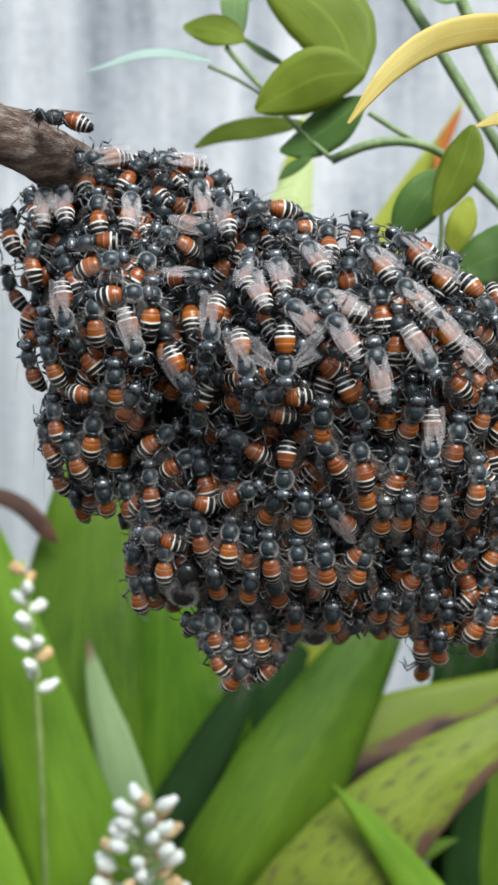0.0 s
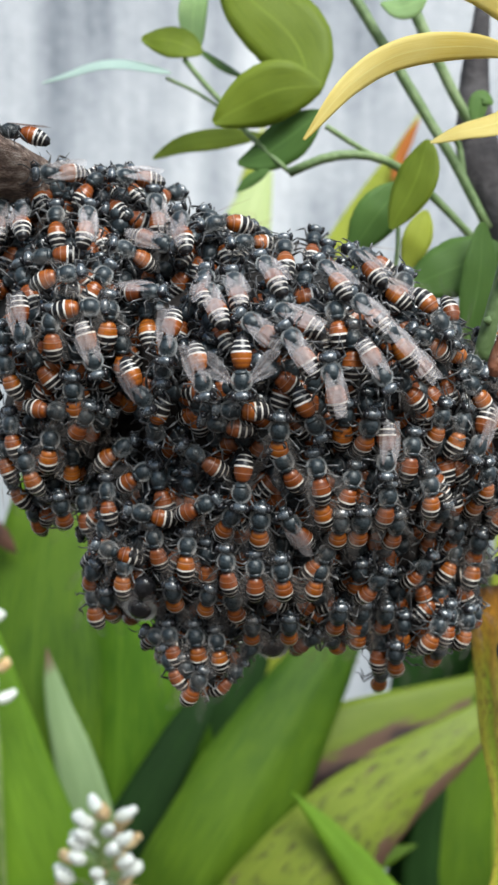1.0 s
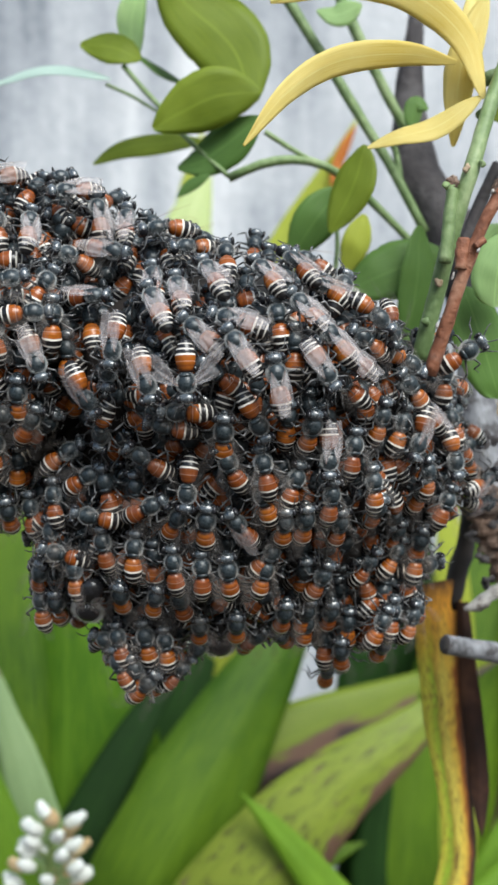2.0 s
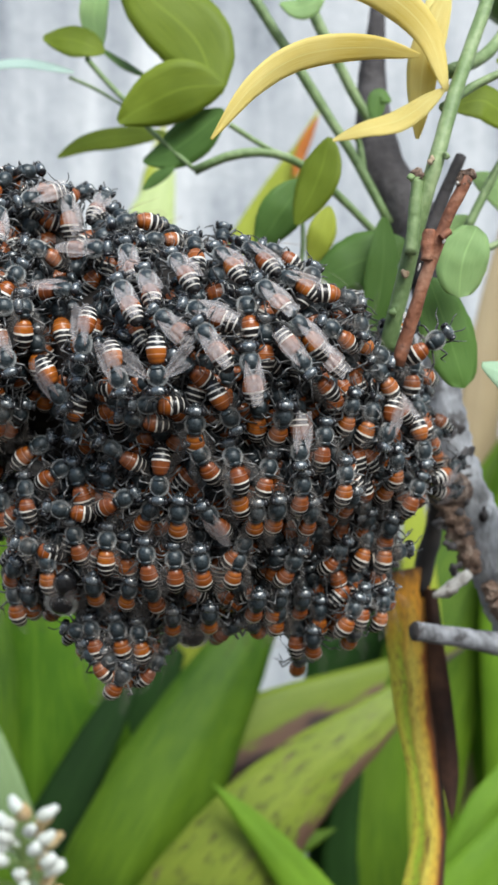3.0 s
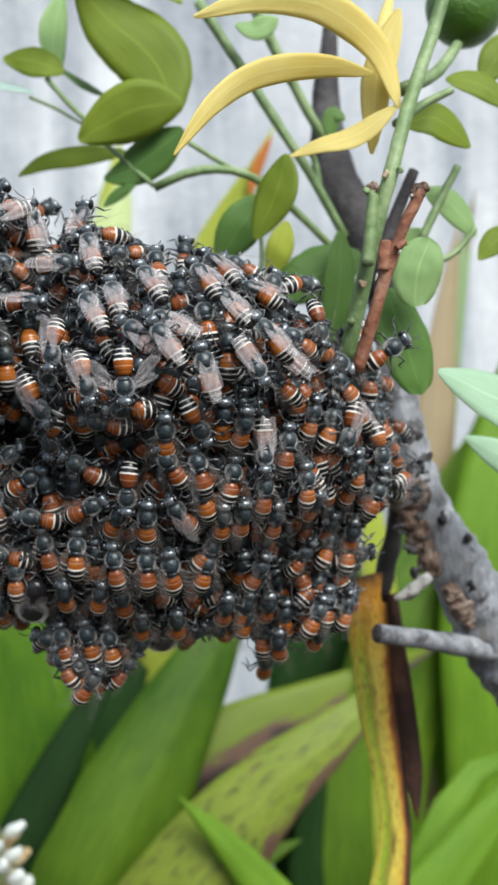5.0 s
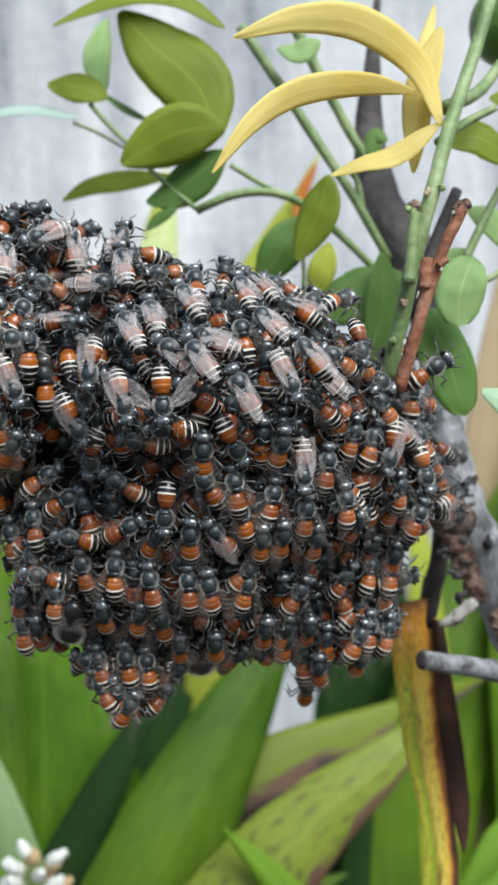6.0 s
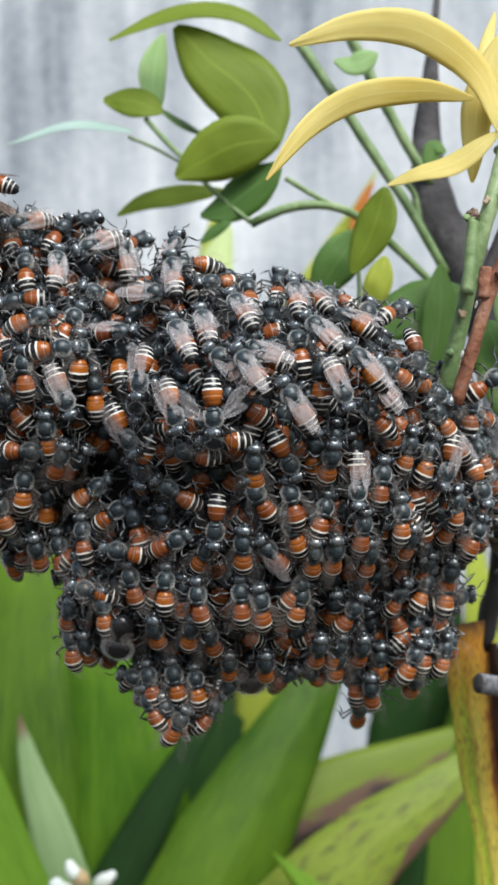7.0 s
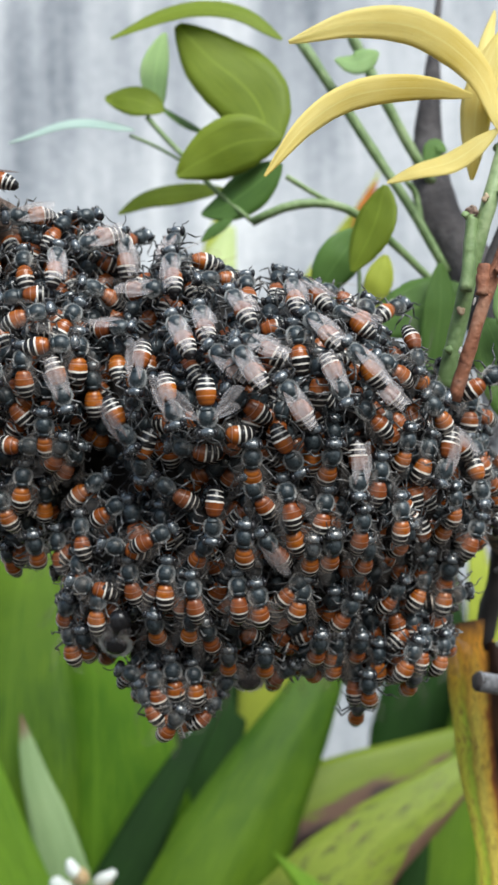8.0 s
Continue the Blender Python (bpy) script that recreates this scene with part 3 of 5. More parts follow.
CURTAIN, FOLDED, SPREAD, DEEP = "curtain", "folded", "spread", "deep"
SHARED = {
    "thorax": mesh_from("thorax", thorax_bm(), THORAX),
    "head": mesh_from("head", head_bm(), CHITIN),
    "eye": [mesh_from("eye", eye_bm(s), EYE) for s in (-1, 1)],
    "orange": [mesh_from("abdomen", abdomen_bm(d), ORANGE) for d in (0.2, 0.45)],
    "rust": [mesh_from("abdomen", abdomen_bm(d, 4.9), RUST) for d in (0.2, 0.4)],
    "hanging": [mesh_from("abdomen", abdomen_bm(d, 4.7, 1.4), m) for d, m in ((0.75, HANGING), (0.95, HANGING), (0.85, HANGING), (0.7, RUST))],
    "forewing": [veined_wing(s) for s in (-1, 1)],
    "hindwing": [mesh_from("hindwing", wing_bm(s, True), WING) for s in (-1, 1)],
    "clear_forewing": [mesh_from("forewing", wing_bm(s), WING_CLEAR) for s in (-1, 1)],
    "clear_hindwing": [mesh_from("hindwing", wing_bm(s, True), WING_CLEAR) for s in (-1, 1)],
    "face": [mesh_from("face_hair", face_bm(s), FUZZ) for s in (4, 5)],
    # Deep bees get the hair in leg colour, darkened for the shade there.
    "shaded_fuzz": mesh_from("hair", fuzz_bm(9, 700), LEG),
    "fuzz": [mesh_from("hair", fuzz_bm(s), FUZZ) for s in (1, 2, 3)],
}
LABELS = {
    CURTAIN: "honey bee clinging head up, orange abdomen with white bands",
    FOLDED: "honey bee with clear wings folded over a rusty banded abdomen",
    SPREAD: "honey bee with spread clear wings and an orange banded abdomen",
    DEEP: "honey bee with shade-dark hair, half hidden between the other bees",
}


def bee(style, seed):
    """One worker with all its parts."""
    r = random.Random(seed)
    b = thing("honey_bee", LABELS[style], "bee", "bees on the comb")
    b.scale = (r.uniform(0.93, 1.04),) * 3
    th = part("thorax", SHARED["thorax"], None, b)
    hd = part("head", SHARED["head"], None, b)
    for k in (0, 1):
        part("eye", SHARED["eye"][k], None, hd)
    kind = "hanging" if style == CURTAIN else "rust" if style != SPREAD and r.random() < 0.6 else "orange"
    part("abdomen", SHARED[kind][seed % len(SHARED[kind])], None, b, "banded abdomen")
    for side in (-1, 1):
        for pair in range(3):
            part("leg", leg_bm(side, pair, r), LEG, b)
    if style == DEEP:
        part("hair", SHARED["shaded_fuzz"], None, th, "hair darkened as in shade")
    else:
        part("hair", SHARED["fuzz"][seed % 3], None, th, "pale fringe of hair")
        for k, side in enumerate((-1, 1)):
            if not k:
                part("face_hair", SHARED["face"][seed % 2], None, hd, "short pale hair")
            part("antenna", antenna_bm(side, r.uniform(-0.3, 0.4)), LEG, hd)
            out, lift, roll = {CURTAIN: (19, 9, 26), FOLDED: (r.uniform(-5, 5), 3 + 3 * k, 4), SPREAD: (48, 6, 6)}[style]
            film = "clear_" if style == CURTAIN else ""
            fore = part("forewing", SHARED[film + "forewing"][k], None, b, "clear veined wing")
            fore.matrix_basis = wing_pose(side, out + r.uniform(-3, 3), -lift, roll)
            hind = part("hindwing", SHARED[film + "hindwing"][k], None, b, "clear wing")
            hind.matrix_basis = wing_pose(side, out + 8 + (14 if style == SPREAD else 0), -lift - 2, roll)
    return b


PROTOTYPES = {style: [] for style in (CURTAIN, FOLDED, SPREAD, DEEP)}
COUNT = {CURTAIN: 10, FOLDED: 9, SPREAD: 2, DEEP: 4}
PLACED = []
DRONES = ((-9.8, -22.1, 192, 1.4), (10.5, -29.9, 180, 0.4))
dice = random.Random(7)


def bee_pose(x, z, heading, lift, pitch, roll):
    """Where a bee at x, z (millimetres) on the face of the cluster sits; heading: degrees clockwise from head up."""
    d = 3.0
    fx = max(-1.3, min(1.3, (front(x + d, z) - front(x - d, z)) / (2 * d)))
    fz = max(-1.3, min(1.3, (front(x, z + d) - front(x, z - d)) / (2 * d)))
    n = Vector((fx, -1, fz)).normalized()
    slope = 0.7 if z > 14 else 0.25 + 0.6 * min(1, max(0, abs(fz) - 0.35) / 0.3)
    a = radians(heading)
    ahead = Vector((math.sin(a), slope * (fx * math.sin(a) + fz * math.cos(a)), math.cos(a))).normalized()
    n = (n - n.dot(ahead) * ahead).normalized()
    m = Matrix((ahead.cross(n), ahead, n)).transposed().to_4x4()
    place = Vector((x, front(x, z), z + H / MM)) + n * lift
    return Matrix.Translation(place * MM) @ m @ pose(0, 0, 0, pitch, roll, 0)  # noqa: W503


def spawn(style, m):
    protos = PROTOTYPES[style]
    if len(protos) < COUNT[style]:
        protos.append(bee(style, len(protos) + 10 * len(style)))
        protos[-1].matrix_basis = m @ Matrix.Diagonal((*protos[-1].scale, 1))
        return protos[-1]
    return copy_thing(dice.choice(protos), m)


def worker(x, z, heading, style, stops=None, sunk=0.0):
    lift = {CURTAIN: 1.2, FOLDED: 2.0, SPREAD: 2.6, DEEP: -0.8}[style] + sunk + dice.uniform(-0.5, 0.5)
    pitch = {CURTAIN: 1, FOLDED: 0, SPREAD: 0, DEEP: 6}[style] + dice.uniform(-6, 6)
    roll = dice.uniform(-10, 10)
    b = spawn(style, bee_pose(x, z, heading, lift, pitch, roll))
    PLACED.append((b, x, z, heading, style, stops, lift, pitch, roll))
    return b


worker(-13.5, 44.8, 80, DEEP)
worker(-12.8, 37.3, -110, FOLDED, [(1, -12.3, 40.9, -88), (3.5, -12.8, 37.3, -110)])
worker(-8.6, 37.5, -10, FOLDED, None, 0.3)
worker(-4.9, 43.4, 60, DEEP)
worker(-2.3, 40.6, 25, FOLDED, [(1, -2.9, 33.8, -5), (3.5, -2.3, 40.6, 25), (4.5, 0.6, 37.0, 25)])
worker(1.5, 33.6, -100, CURTAIN)
worker(-2.2, 29.2, 88, FOLDED, [(1, -5.7, 31.0, 108), (3.5, -2.2, 29.2, 88)], 0.2)
worker(-12.0, 30.1, -70, CURTAIN, None, -0.3)
worker(1.7, 29.5, -12, FOLDED, [(1, 0.7, 23.5, 0), (3.5, 1.7, 29.5, -12), (7, 0.3, 32.9, -4)], 0.5)
worker(5.3, 30.3, -95, CURTAIN)
worker(8.5, 24.7, -27, FOLDED, [(3.5, 8.5, 24.7, -27), (4, 9.0, 24.6, -27), (4.5, 8.9, 24.6, -27)], 0.5)
worker(-14.9, 25.7, 30, CURTAIN)
worker(-7.3, 22.1, 92, FOLDED)
worker(-14.3, 20.8, 0, CURTAIN)
worker(-3.5, 14.6, 187, FOLDED, None, 0.8)
worker(1.1, 21.5, -22, FOLDED, [(3.5, 1.1, 21.5, -22), (4, 1.1, 21.7, -22), (4.5, 1.0, 21.6, -22), (6, 0.9, 21.5, -22), (6.5, 1.0, 21.6, -22), (7, 0.9, 21.6, -22), (7.5, 0.7, 21.7, -22), (8, 1.0, 21.6, -22)])
worker(4.2, 23.7, -10, FOLDED, None, -1.2)
worker(11.5, 29.4, 0, CURTAIN, [(3.5, 11.5, 29.4, 0), (4, 11.3, 28.3, 0), (4.5, 11.1, 29.1, 0)])
worker(17.4, 35.0, 10, DEEP)
worker(19.5, 33.0, 0, DEEP)
worker(14.2, 25.6, -35, FOLDED, [(1, 16.2, 24.0, -35), (3.5, 14.2, 25.6, -35), (4.5, 15.5, 24.5, -33), (7, 17.0, 26.2, -2)], 0.5)
worker(18.6, 27.1, -42, FOLDED, [(1, 20.9, 26.3, -42), (3.5, 18.6, 27.1, -42)], 0.2)
worker(24.9, 30.9, -66, CURTAIN, None, -0.5)
worker(27.9, 24.2, 20, CURTAIN, [(3.5, 27.9, 24.2, 20), (4, 28.2, 24.7, 20), (4.5, 28.1, 25.0, 20)], -0.5)
worker(32.5, 21.2, 97, CURTAIN, [(1, 31.5, 18.1, 150), (3.5, 32.5, 21.2, 97), (4.5, 33.0, 23.7, 90), (7, 35.5, 27.3, 65)], 0.5)
worker(34.4, 17.4, 176, CURTAIN, None, -0.3)
worker(19.8, 21.3, -38, FOLDED, [(1, 20.7, 19.9, -40), (3.5, 19.8, 21.3, -38), (7, 19.2, 21.4, -40)], 0.2)
worker(24.0, 23.8, -58, FOLDED, None, -1)
worker(10.6, 19.0, -62, FOLDED, None, -1)
worker(17.7, 19.8, -8, CURTAIN, [(3.5, 17.7, 19.8, -8), (4, 17.9, 20.4, -8), (4.5, 17.2, 20.3, -8), (6, 16.7, 20.6, -8), (6.5, 17.1, 20.5, -8), (7, 17.1, 20.4, -8)], -1.5)
worker(20.1, 15.9, 0, DEEP)
worker(11.6, 15.3, -31, FOLDED, [(3.5, 11.6, 15.3, -31), (4, 10.4, 16.2, -31), (4.5, 10.2, 16.5, -31), (6, 9.8, 16.8, -31), (6.5, 9.5, 16.7, -31)], 0.8)
worker(6.3, 17.8, -48, FOLDED, None, -0.8)
worker(5.5, 10.3, 178, SPREAD, [(3.5, 5.5, 10.3, 178), (4, 5.7, 10.3, 178), (4.5, 5.4, 10.1, 178), (6, 5.5, 9.9, 178), (6.5, 5.5, 9.9, 178), (7, 5.5, 9.7, 178), (7.5, 5.4, 9.5, 178), (8, 5.0, 9.2, 178)], 0.6)
worker(17.2, 12.0, -7, FOLDED, [(1, 16.5, 11.1, -12), (3.5, 17.2, 12.0, -7), (4.5, 16.2, 12.8, -10), (7, 15.3, 12.1, -32)], 0.8)
worker(24.3, 11.6, 145, FOLDED, [(1, 23.1, 10.8, 150), (3.5, 24.3, 11.6, 145), (4.5, 23.5, 11.4, 148), (7, 22.0, 12.2, 160)], 0.4)
worker(24.1, 16.3, -42, FOLDED, [(3.5, 24.1, 16.3, -42), (4, 24.3, 16.5, -42), (4.5, 24.6, 16.9, -42)], -0.3)
worker(27.5, 13.9, -45, FOLDED, None, -0.8)
worker(27.3, 10.3, -45, CURTAIN, None, -1.6)
worker(30.4, 16.8, -58, CURTAIN, None, -1)
worker(38.1, 13.0, 120, CURTAIN)
worker(37.9, 10.5, -40, CURTAIN)
worker(50.7, 20.3, 60, DEEP, [(3.5, 50.7, 20.3, 60), (4, 50.7, 20.5, 60), (4.5, 50.5, 20.5, 60), (6, 50.7, 21.0, 60), (6.5, 50.7, 21.0, 60), (7, 50.7, 21.0, 60), (7.5, 50.6, 21.0, 60), (8, 50.7, 21.1, 60)])
worker(45.8, 12.1, 2, CURTAIN, None, -0.5)
worker(44.0, 17.8, 0, DEEP)
worker(32.5, 6.0, 6, CURTAIN, None, 0.2)
worker(36.2, 5.1, 12, CURTAIN)
worker(28.5, 1.5, 4, CURTAIN)
worker(38.3, 1.8, 198, FOLDED)
worker(46.7, -1.3, 168, CURTAIN)
worker(39.9, 7.0, -40, FOLDED, None, 0.3)
worker(41.0, -2.5, -10, CURTAIN)
worker(40.9, -5.1, 4, CURTAIN)
worker(45.7, -7.0, 20, CURTAIN)
worker(56.2, -7.8, 90, FOLDED, [(3.5, 56.2, -7.8, 90), (4, 56.2, -7.8, 90), (4.5, 56.3, -7.8, 90), (6, 56.2, -7.3, 90), (6.5, 56.8, -7.6, 90)])
worker(55.5, -3.8, 60, FOLDED, None, -0.3)
worker(24.6, -0.6, 180, FOLDED, [(3.5, 24.6, -0.6, 180), (4, 24.6, -0.5, 180), (4.5, 24.6, -0.5, 180), (6, 24.6, -0.6, 180), (6.5, 24.7, -0.7, 180), (7, 24.6, -0.8, 180), (7.5, 24.5, -0.2, 180), (8, 25.1, -0.0, 180)], 0.3)
worker(25.4, -5.3, 2, CURTAIN, [(3.5, 25.4, -5.3, 2), (4, 25.2, -5.1, 2), (4.5, 25.0, -5.0, 2), (6, 25.3, -5.2, 2), (6.5, 25.5, -5.2, 2), (7, 25.8, -5.3, 2), (7.5, 25.8, -5.4, 2), (8, 26.0, -5.4, 2)], 0.3)
worker(31.2, -3.9, -4, CURTAIN, None, 0.4)
worker(37.5, -9.8, 178, CURTAIN, None, -1)
worker(34.4, -8.1, 10, CURTAIN, None, -0.6)
worker(38.5, -11.9, 5, CURTAIN, None, -0.3)
worker(43.1, -12.9, 10, CURTAIN)
worker(27.5, -9.6, 4, CURTAIN, None, -0.8)
worker(3.7, 6.9, -84, CURTAIN, [(3.5, 3.7, 6.9, -84), (4, 4.3, 7.2, -84), (4.5, 4.3, 7.3, -84), (6, 4.8, 7.2, -84), (6.5, 5.0, 7.1, -84), (7, 5.1, 7.1, -84), (7.5, 5.3, 7.3, -84), (8, 5.5, 7.4, -84)])
worker(14.9, 4.7, 146, CURTAIN, [(3.5, 14.9, 4.7, 146), (4, 15.4, 4.4, 146), (4.5, 15.7, 3.8, 146), (6, 15.3, 3.8, 146), (6.5, 15.6, 3.7, 146), (7, 15.4, 3.5, 146), (7.5, 15.8, 3.4, 146), (8, 16.2, 3.4, 146)])
worker(8.5, 11.8, -50, DEEP)
worker(10.1, 3.9, 0, CURTAIN, [(3.5, 10.1, 3.9, 0), (4, 10.6, 3.9, 0), (4.5, 10.5, 3.9, 0)], -0.8)
worker(11.0, -0.3, -26, CURTAIN, None, 0.3)
worker(15.4, -1.2, -14, CURTAIN)
worker(15.8, -5.4, -18, CURTAIN, None, -0.9)
worker(22.2, 4.7, 6, CURTAIN, [(3.5, 22.2, 4.7, 6), (4, 22.2, 4.6, 6), (4.5, 22.0, 4.7, 6), (6, 21.5, 4.8, 6), (6.5, 21.4, 4.5, 6), (7, 21.0, 4.5, 6), (7.5, 21.1, 4.6, 6), (8, 21.4, 4.0, 6)])
worker(20.7, -3.1, 10, CURTAIN, None, -0.8)
worker(1.8, 5.1, -68, CURTAIN, [(3.5, 1.8, 5.1, -68), (4, 1.9, 5.1, -68), (4.5, 1.2, 5.7, -68)], -0.3)
worker(5.3, -4.8, 182, CURTAIN, [(3.5, 5.3, -4.8, 182), (4, 5.4, -4.7, 182), (4.5, 5.2, -5.5, 182)])
worker(19.2, 5.3, 0, DEEP)
worker(-12.2, 16.1, 0, DEEP)
worker(-8.8, 21.3, -4, DEEP, None, 0.2)
worker(-7.6, 9.0, 150, FOLDED, [(3.5, -7.6, 9.0, 150), (4, -6.1, 8.4, 150), (4.5, -5.9, 8.1, 150)])
worker(-6.4, 4.1, 188, CURTAIN, [(3.5, -6.4, 4.1, 188), (4, -5.5, 3.6, 188), (4.5, -5.3, 3.0, 188), (6, -4.9, 3.2, 188), (6.5, -4.8, 3.4, 188), (7, -4.7, 3.5, 188), (7.5, -4.7, 3.5, 188), (8, -4.4, 3.6, 188)], 0.3)
worker(-5.5, 12.3, 182, CURTAIN, None, -0.6)
worker(0.7, 10.4, 165, FOLDED, None, 0.5)
worker(-15.4, 5.9, 40, CURTAIN, None, -0.2)
worker(-11.9, 0.7, 62, CURTAIN)
worker(-0.8, 1.1, -46, CURTAIN, [(3.5, -0.8, 1.1, -46), (4, -0.7, 1.2, -46), (4.5, -1.7, -0.1, -46), (6, -1.2, 0.5, -46), (6.5, -0.9, 0.8, -46), (7, -0.8, 1.2, -46), (7.5, -1.2, 1.2, -46), (8, -1.0, 0.8, -46)], 0.2)
worker(-9.1, -2.5, 58, CURTAIN)
worker(-13.9, -5.3, -2, CURTAIN)
worker(-9.1, -8.0, -72, CURTAIN, None, 0.2)
worker(-7.0, -3.5, -5, DEEP, None, 0.2)
worker(-2.9, -4.4, 0, DEEP)
worker(0.2, -6.4, 64, CURTAIN, [(3.5, 0.2, -6.4, 64), (4, 0.5, -6.3, 64), (4.5, 0.2, -6.5, 64), (6, -0.0, -6.5, 64), (6.5, -0.1, -6.6, 64), (7, -0.4, -6.6, 64), (7.5, -1.3, -6.6, 64), (8, -2.4, -6.4, 64)], 0.2)
worker(3.9, -8.4, 32, CURTAIN)
worker(8.0, -8.3, 2, CURTAIN, [(3.5, 8.0, -8.3, 2), (4, 7.9, -8.1, 2), (4.5, 7.8, -8.2, 2), (6, 8.8, -7.6, 2), (6.5, 8.9, -7.2, 2), (7, 9.1, -7.0, 2), (7.5, 9.3, -7.0, 2), (8, 9.6, -6.8, 2)])
worker(-15.0, -11.0, 0, CURTAIN, None, -0.9)
worker(-14.3, -13.7, -70, CURTAIN, None, -0.2)
worker(-7.6, -12.4, -4, CURTAIN, None, -0.8)
worker(-2.6, -13.2, 5, CURTAIN, [(3.5, -2.6, -13.2, 5), (4, -2.5, -13.1, 5), (4.5, -2.6, -13.1, 5), (6, -2.5, -13.0, 5), (6.5, -2.3, -13.0, 5), (7, -2.3, -13.0, 5), (7.5, -2.3, -12.9, 5), (8, -1.9, -12.7, 5)], -0.2)
worker(3.3, -15.0, -4, CURTAIN, [(3.5, 3.3, -15.0, -4), (4, 3.3, -15.0, -4), (4.5, 3.2, -15.0, -4), (6, 2.8, -14.7, -4), (6.5, 2.8, -14.7, -4), (7, 2.6, -14.8, -4), (7.5, 2.2, -14.7, -4), (8, 2.2, -14.5, -4)], 0.4)
worker(7.2, -15.8, -2, CURTAIN, [(3.5, 7.2, -15.8, -2), (4, 7.3, -15.7, -2), (4.5, 7.5, -15.6, -2), (6, 8.2, -15.3, -2), (6.5, 8.6, -14.8, -2), (7, 8.5, -14.8, -2), (7.5, 8.5, -14.8, -2), (8, 8.5, -14.5, -2)], 0.2)
worker(-12.0, -16.6, 3, CURTAIN, None, -0.6)
worker(-4.7, -19.8, -2, CURTAIN, [(3.5, -4.7, -19.8, -2), (4, -4.6, -19.7, -2), (4.5, -4.6, -19.7, -2), (6, -4.4, -19.5, -2), (6.5, -4.1, -19.7, -2), (7, -3.9, -19.5, -2), (7.5, -3.7, -19.4, -2), (8, -3.6, -19.4, -2)], 0.3)
worker(0.5, -20.5, 12, CURTAIN, [(3.5, 0.5, -20.5, 12), (4, 0.8, -20.4, 12), (4.5, 0.7, -20.2, 12), (6, 1.0, -20.2, 12), (6.5, 1.1, -20.0, 12), (7, 1.3, -19.9, 12), (7.5, 1.5, -19.8, 12), (8, 1.7, -19.4, 12)], -0.2)
worker(3.9, -21.6, -14, CURTAIN, None, -0.8)
worker(-0.1, -14.8, 0, DEEP)
worker(-15.3, -22.6, -6, CURTAIN, None, -0.4)
worker(12.3, -8.7, -36, FOLDED, [(3.5, 12.3, -8.7, -36), (4, 12.4, -7.8, -36), (4.5, 12.2, -7.3, -36), (6, 12.3, -7.5, -36), (6.5, 12.5, -7.8, -36), (7, 12.5, -7.9, -36), (7.5, 12.7, -7.7, -36), (8, 12.8, -7.5, -36)])
worker(19.0, -8.9, 2, CURTAIN)
worker(22.0, -8.5, 2, CURTAIN)
worker(16.5, -16.7, 14, CURTAIN, [(3.5, 16.5, -16.7, 14), (4, 16.6, -16.7, 14), (4.5, 16.7, -16.7, 14), (6, 17.0, -16.4, 14), (6.5, 17.2, -16.1, 14), (7, 17.3, -15.8, 14), (7.5, 17.4, -15.7, 14), (8, 17.8, -15.7, 14)])
worker(17.4, -14.1, 35, CURTAIN, None, -0.8)
worker(11.0, -16.2, -8, CURTAIN, [(3.5, 11.0, -16.2, -8), (4, 11.1, -16.2, -8), (4.5, 11.2, -16.3, -8), (6, 11.2, -15.9, -8), (6.5, 11.4, -16.0, -8), (7, 11.3, -15.9, -8), (7.5, 11.2, -15.6, -8), (8, 11.3, -15.8, -8)], 0.3)
worker(23.3, -18.0, 0, DEEP, None, 0.4)
worker(25.3, -17.9, 26, CURTAIN, None, 0.2)
worker(19.8, -23.3, 6, CURTAIN, [(3.5, 19.8, -23.3, 6), (4, 19.8, -23.4, 6), (4.5, 20.0, -23.4, 6), (6, 20.1, -23.4, 6), (6.5, 20.4, -23.4, 6), (7, 20.3, -23.4, 6), (7.5, 20.3, -23.4, 6), (8, 20.7, -23.3, 6)], 0.2)
worker(24.3, -25.0, 14, CURTAIN, None, -0.7)
worker(28.2, -24.6, 2, CURTAIN, None, 0.1)
worker(7.2, -25.9, 0, CURTAIN, [(3.5, 7.2, -25.9, 0), (4, 7.2, -26.0, 0), (4.5, 7.2, -26.0, 0), (6, 7.1, -25.7, 0), (6.5, 7.2, -25.8, 0), (7, 7.0, -25.8, 0), (7.5, 7.0, -25.4, 0), (8, 7.2, -25.4, 0)])
worker(12.7, -25.3, -3, CURTAIN, [(3.5, 12.7, -25.3, -3), (4, 12.8, -25.5, -3), (4.5, 12.7, -25.7, -3), (6, 12.5, -25.5, -3), (6.5, 12.7, -25.8, -3), (7, 12.5, -25.9, -3), (7.5, 12.5, -25.7, -3), (8, 12.7, -25.6, -3)], 0.2)
worker(6.5, -30.3, 40, CURTAIN, None, -0.2)
worker(16.6, -28.9, 42, CURTAIN, None, -0.6)
worker(24.7, -27.5, 8, CURTAIN, None, -1.2)
worker(33.2, -16.3, 22, CURTAIN, None, 0.2)
worker(38.6, -15.3, 15, CURTAIN, None, -0.6)
worker(44.3, -17.7, 70, CURTAIN, None, -0.2)
worker(41.8, -15.9, 4, CURTAIN)
worker(37.6, -25.0, 2, CURTAIN)
worker(35.9, -26.2, 22, CURTAIN, None, 0.2)
worker(40.6, -25.8, 6, CURTAIN, None, -0.1)
worker(31.0, -27.5, 0, DEEP, None, 0.2)
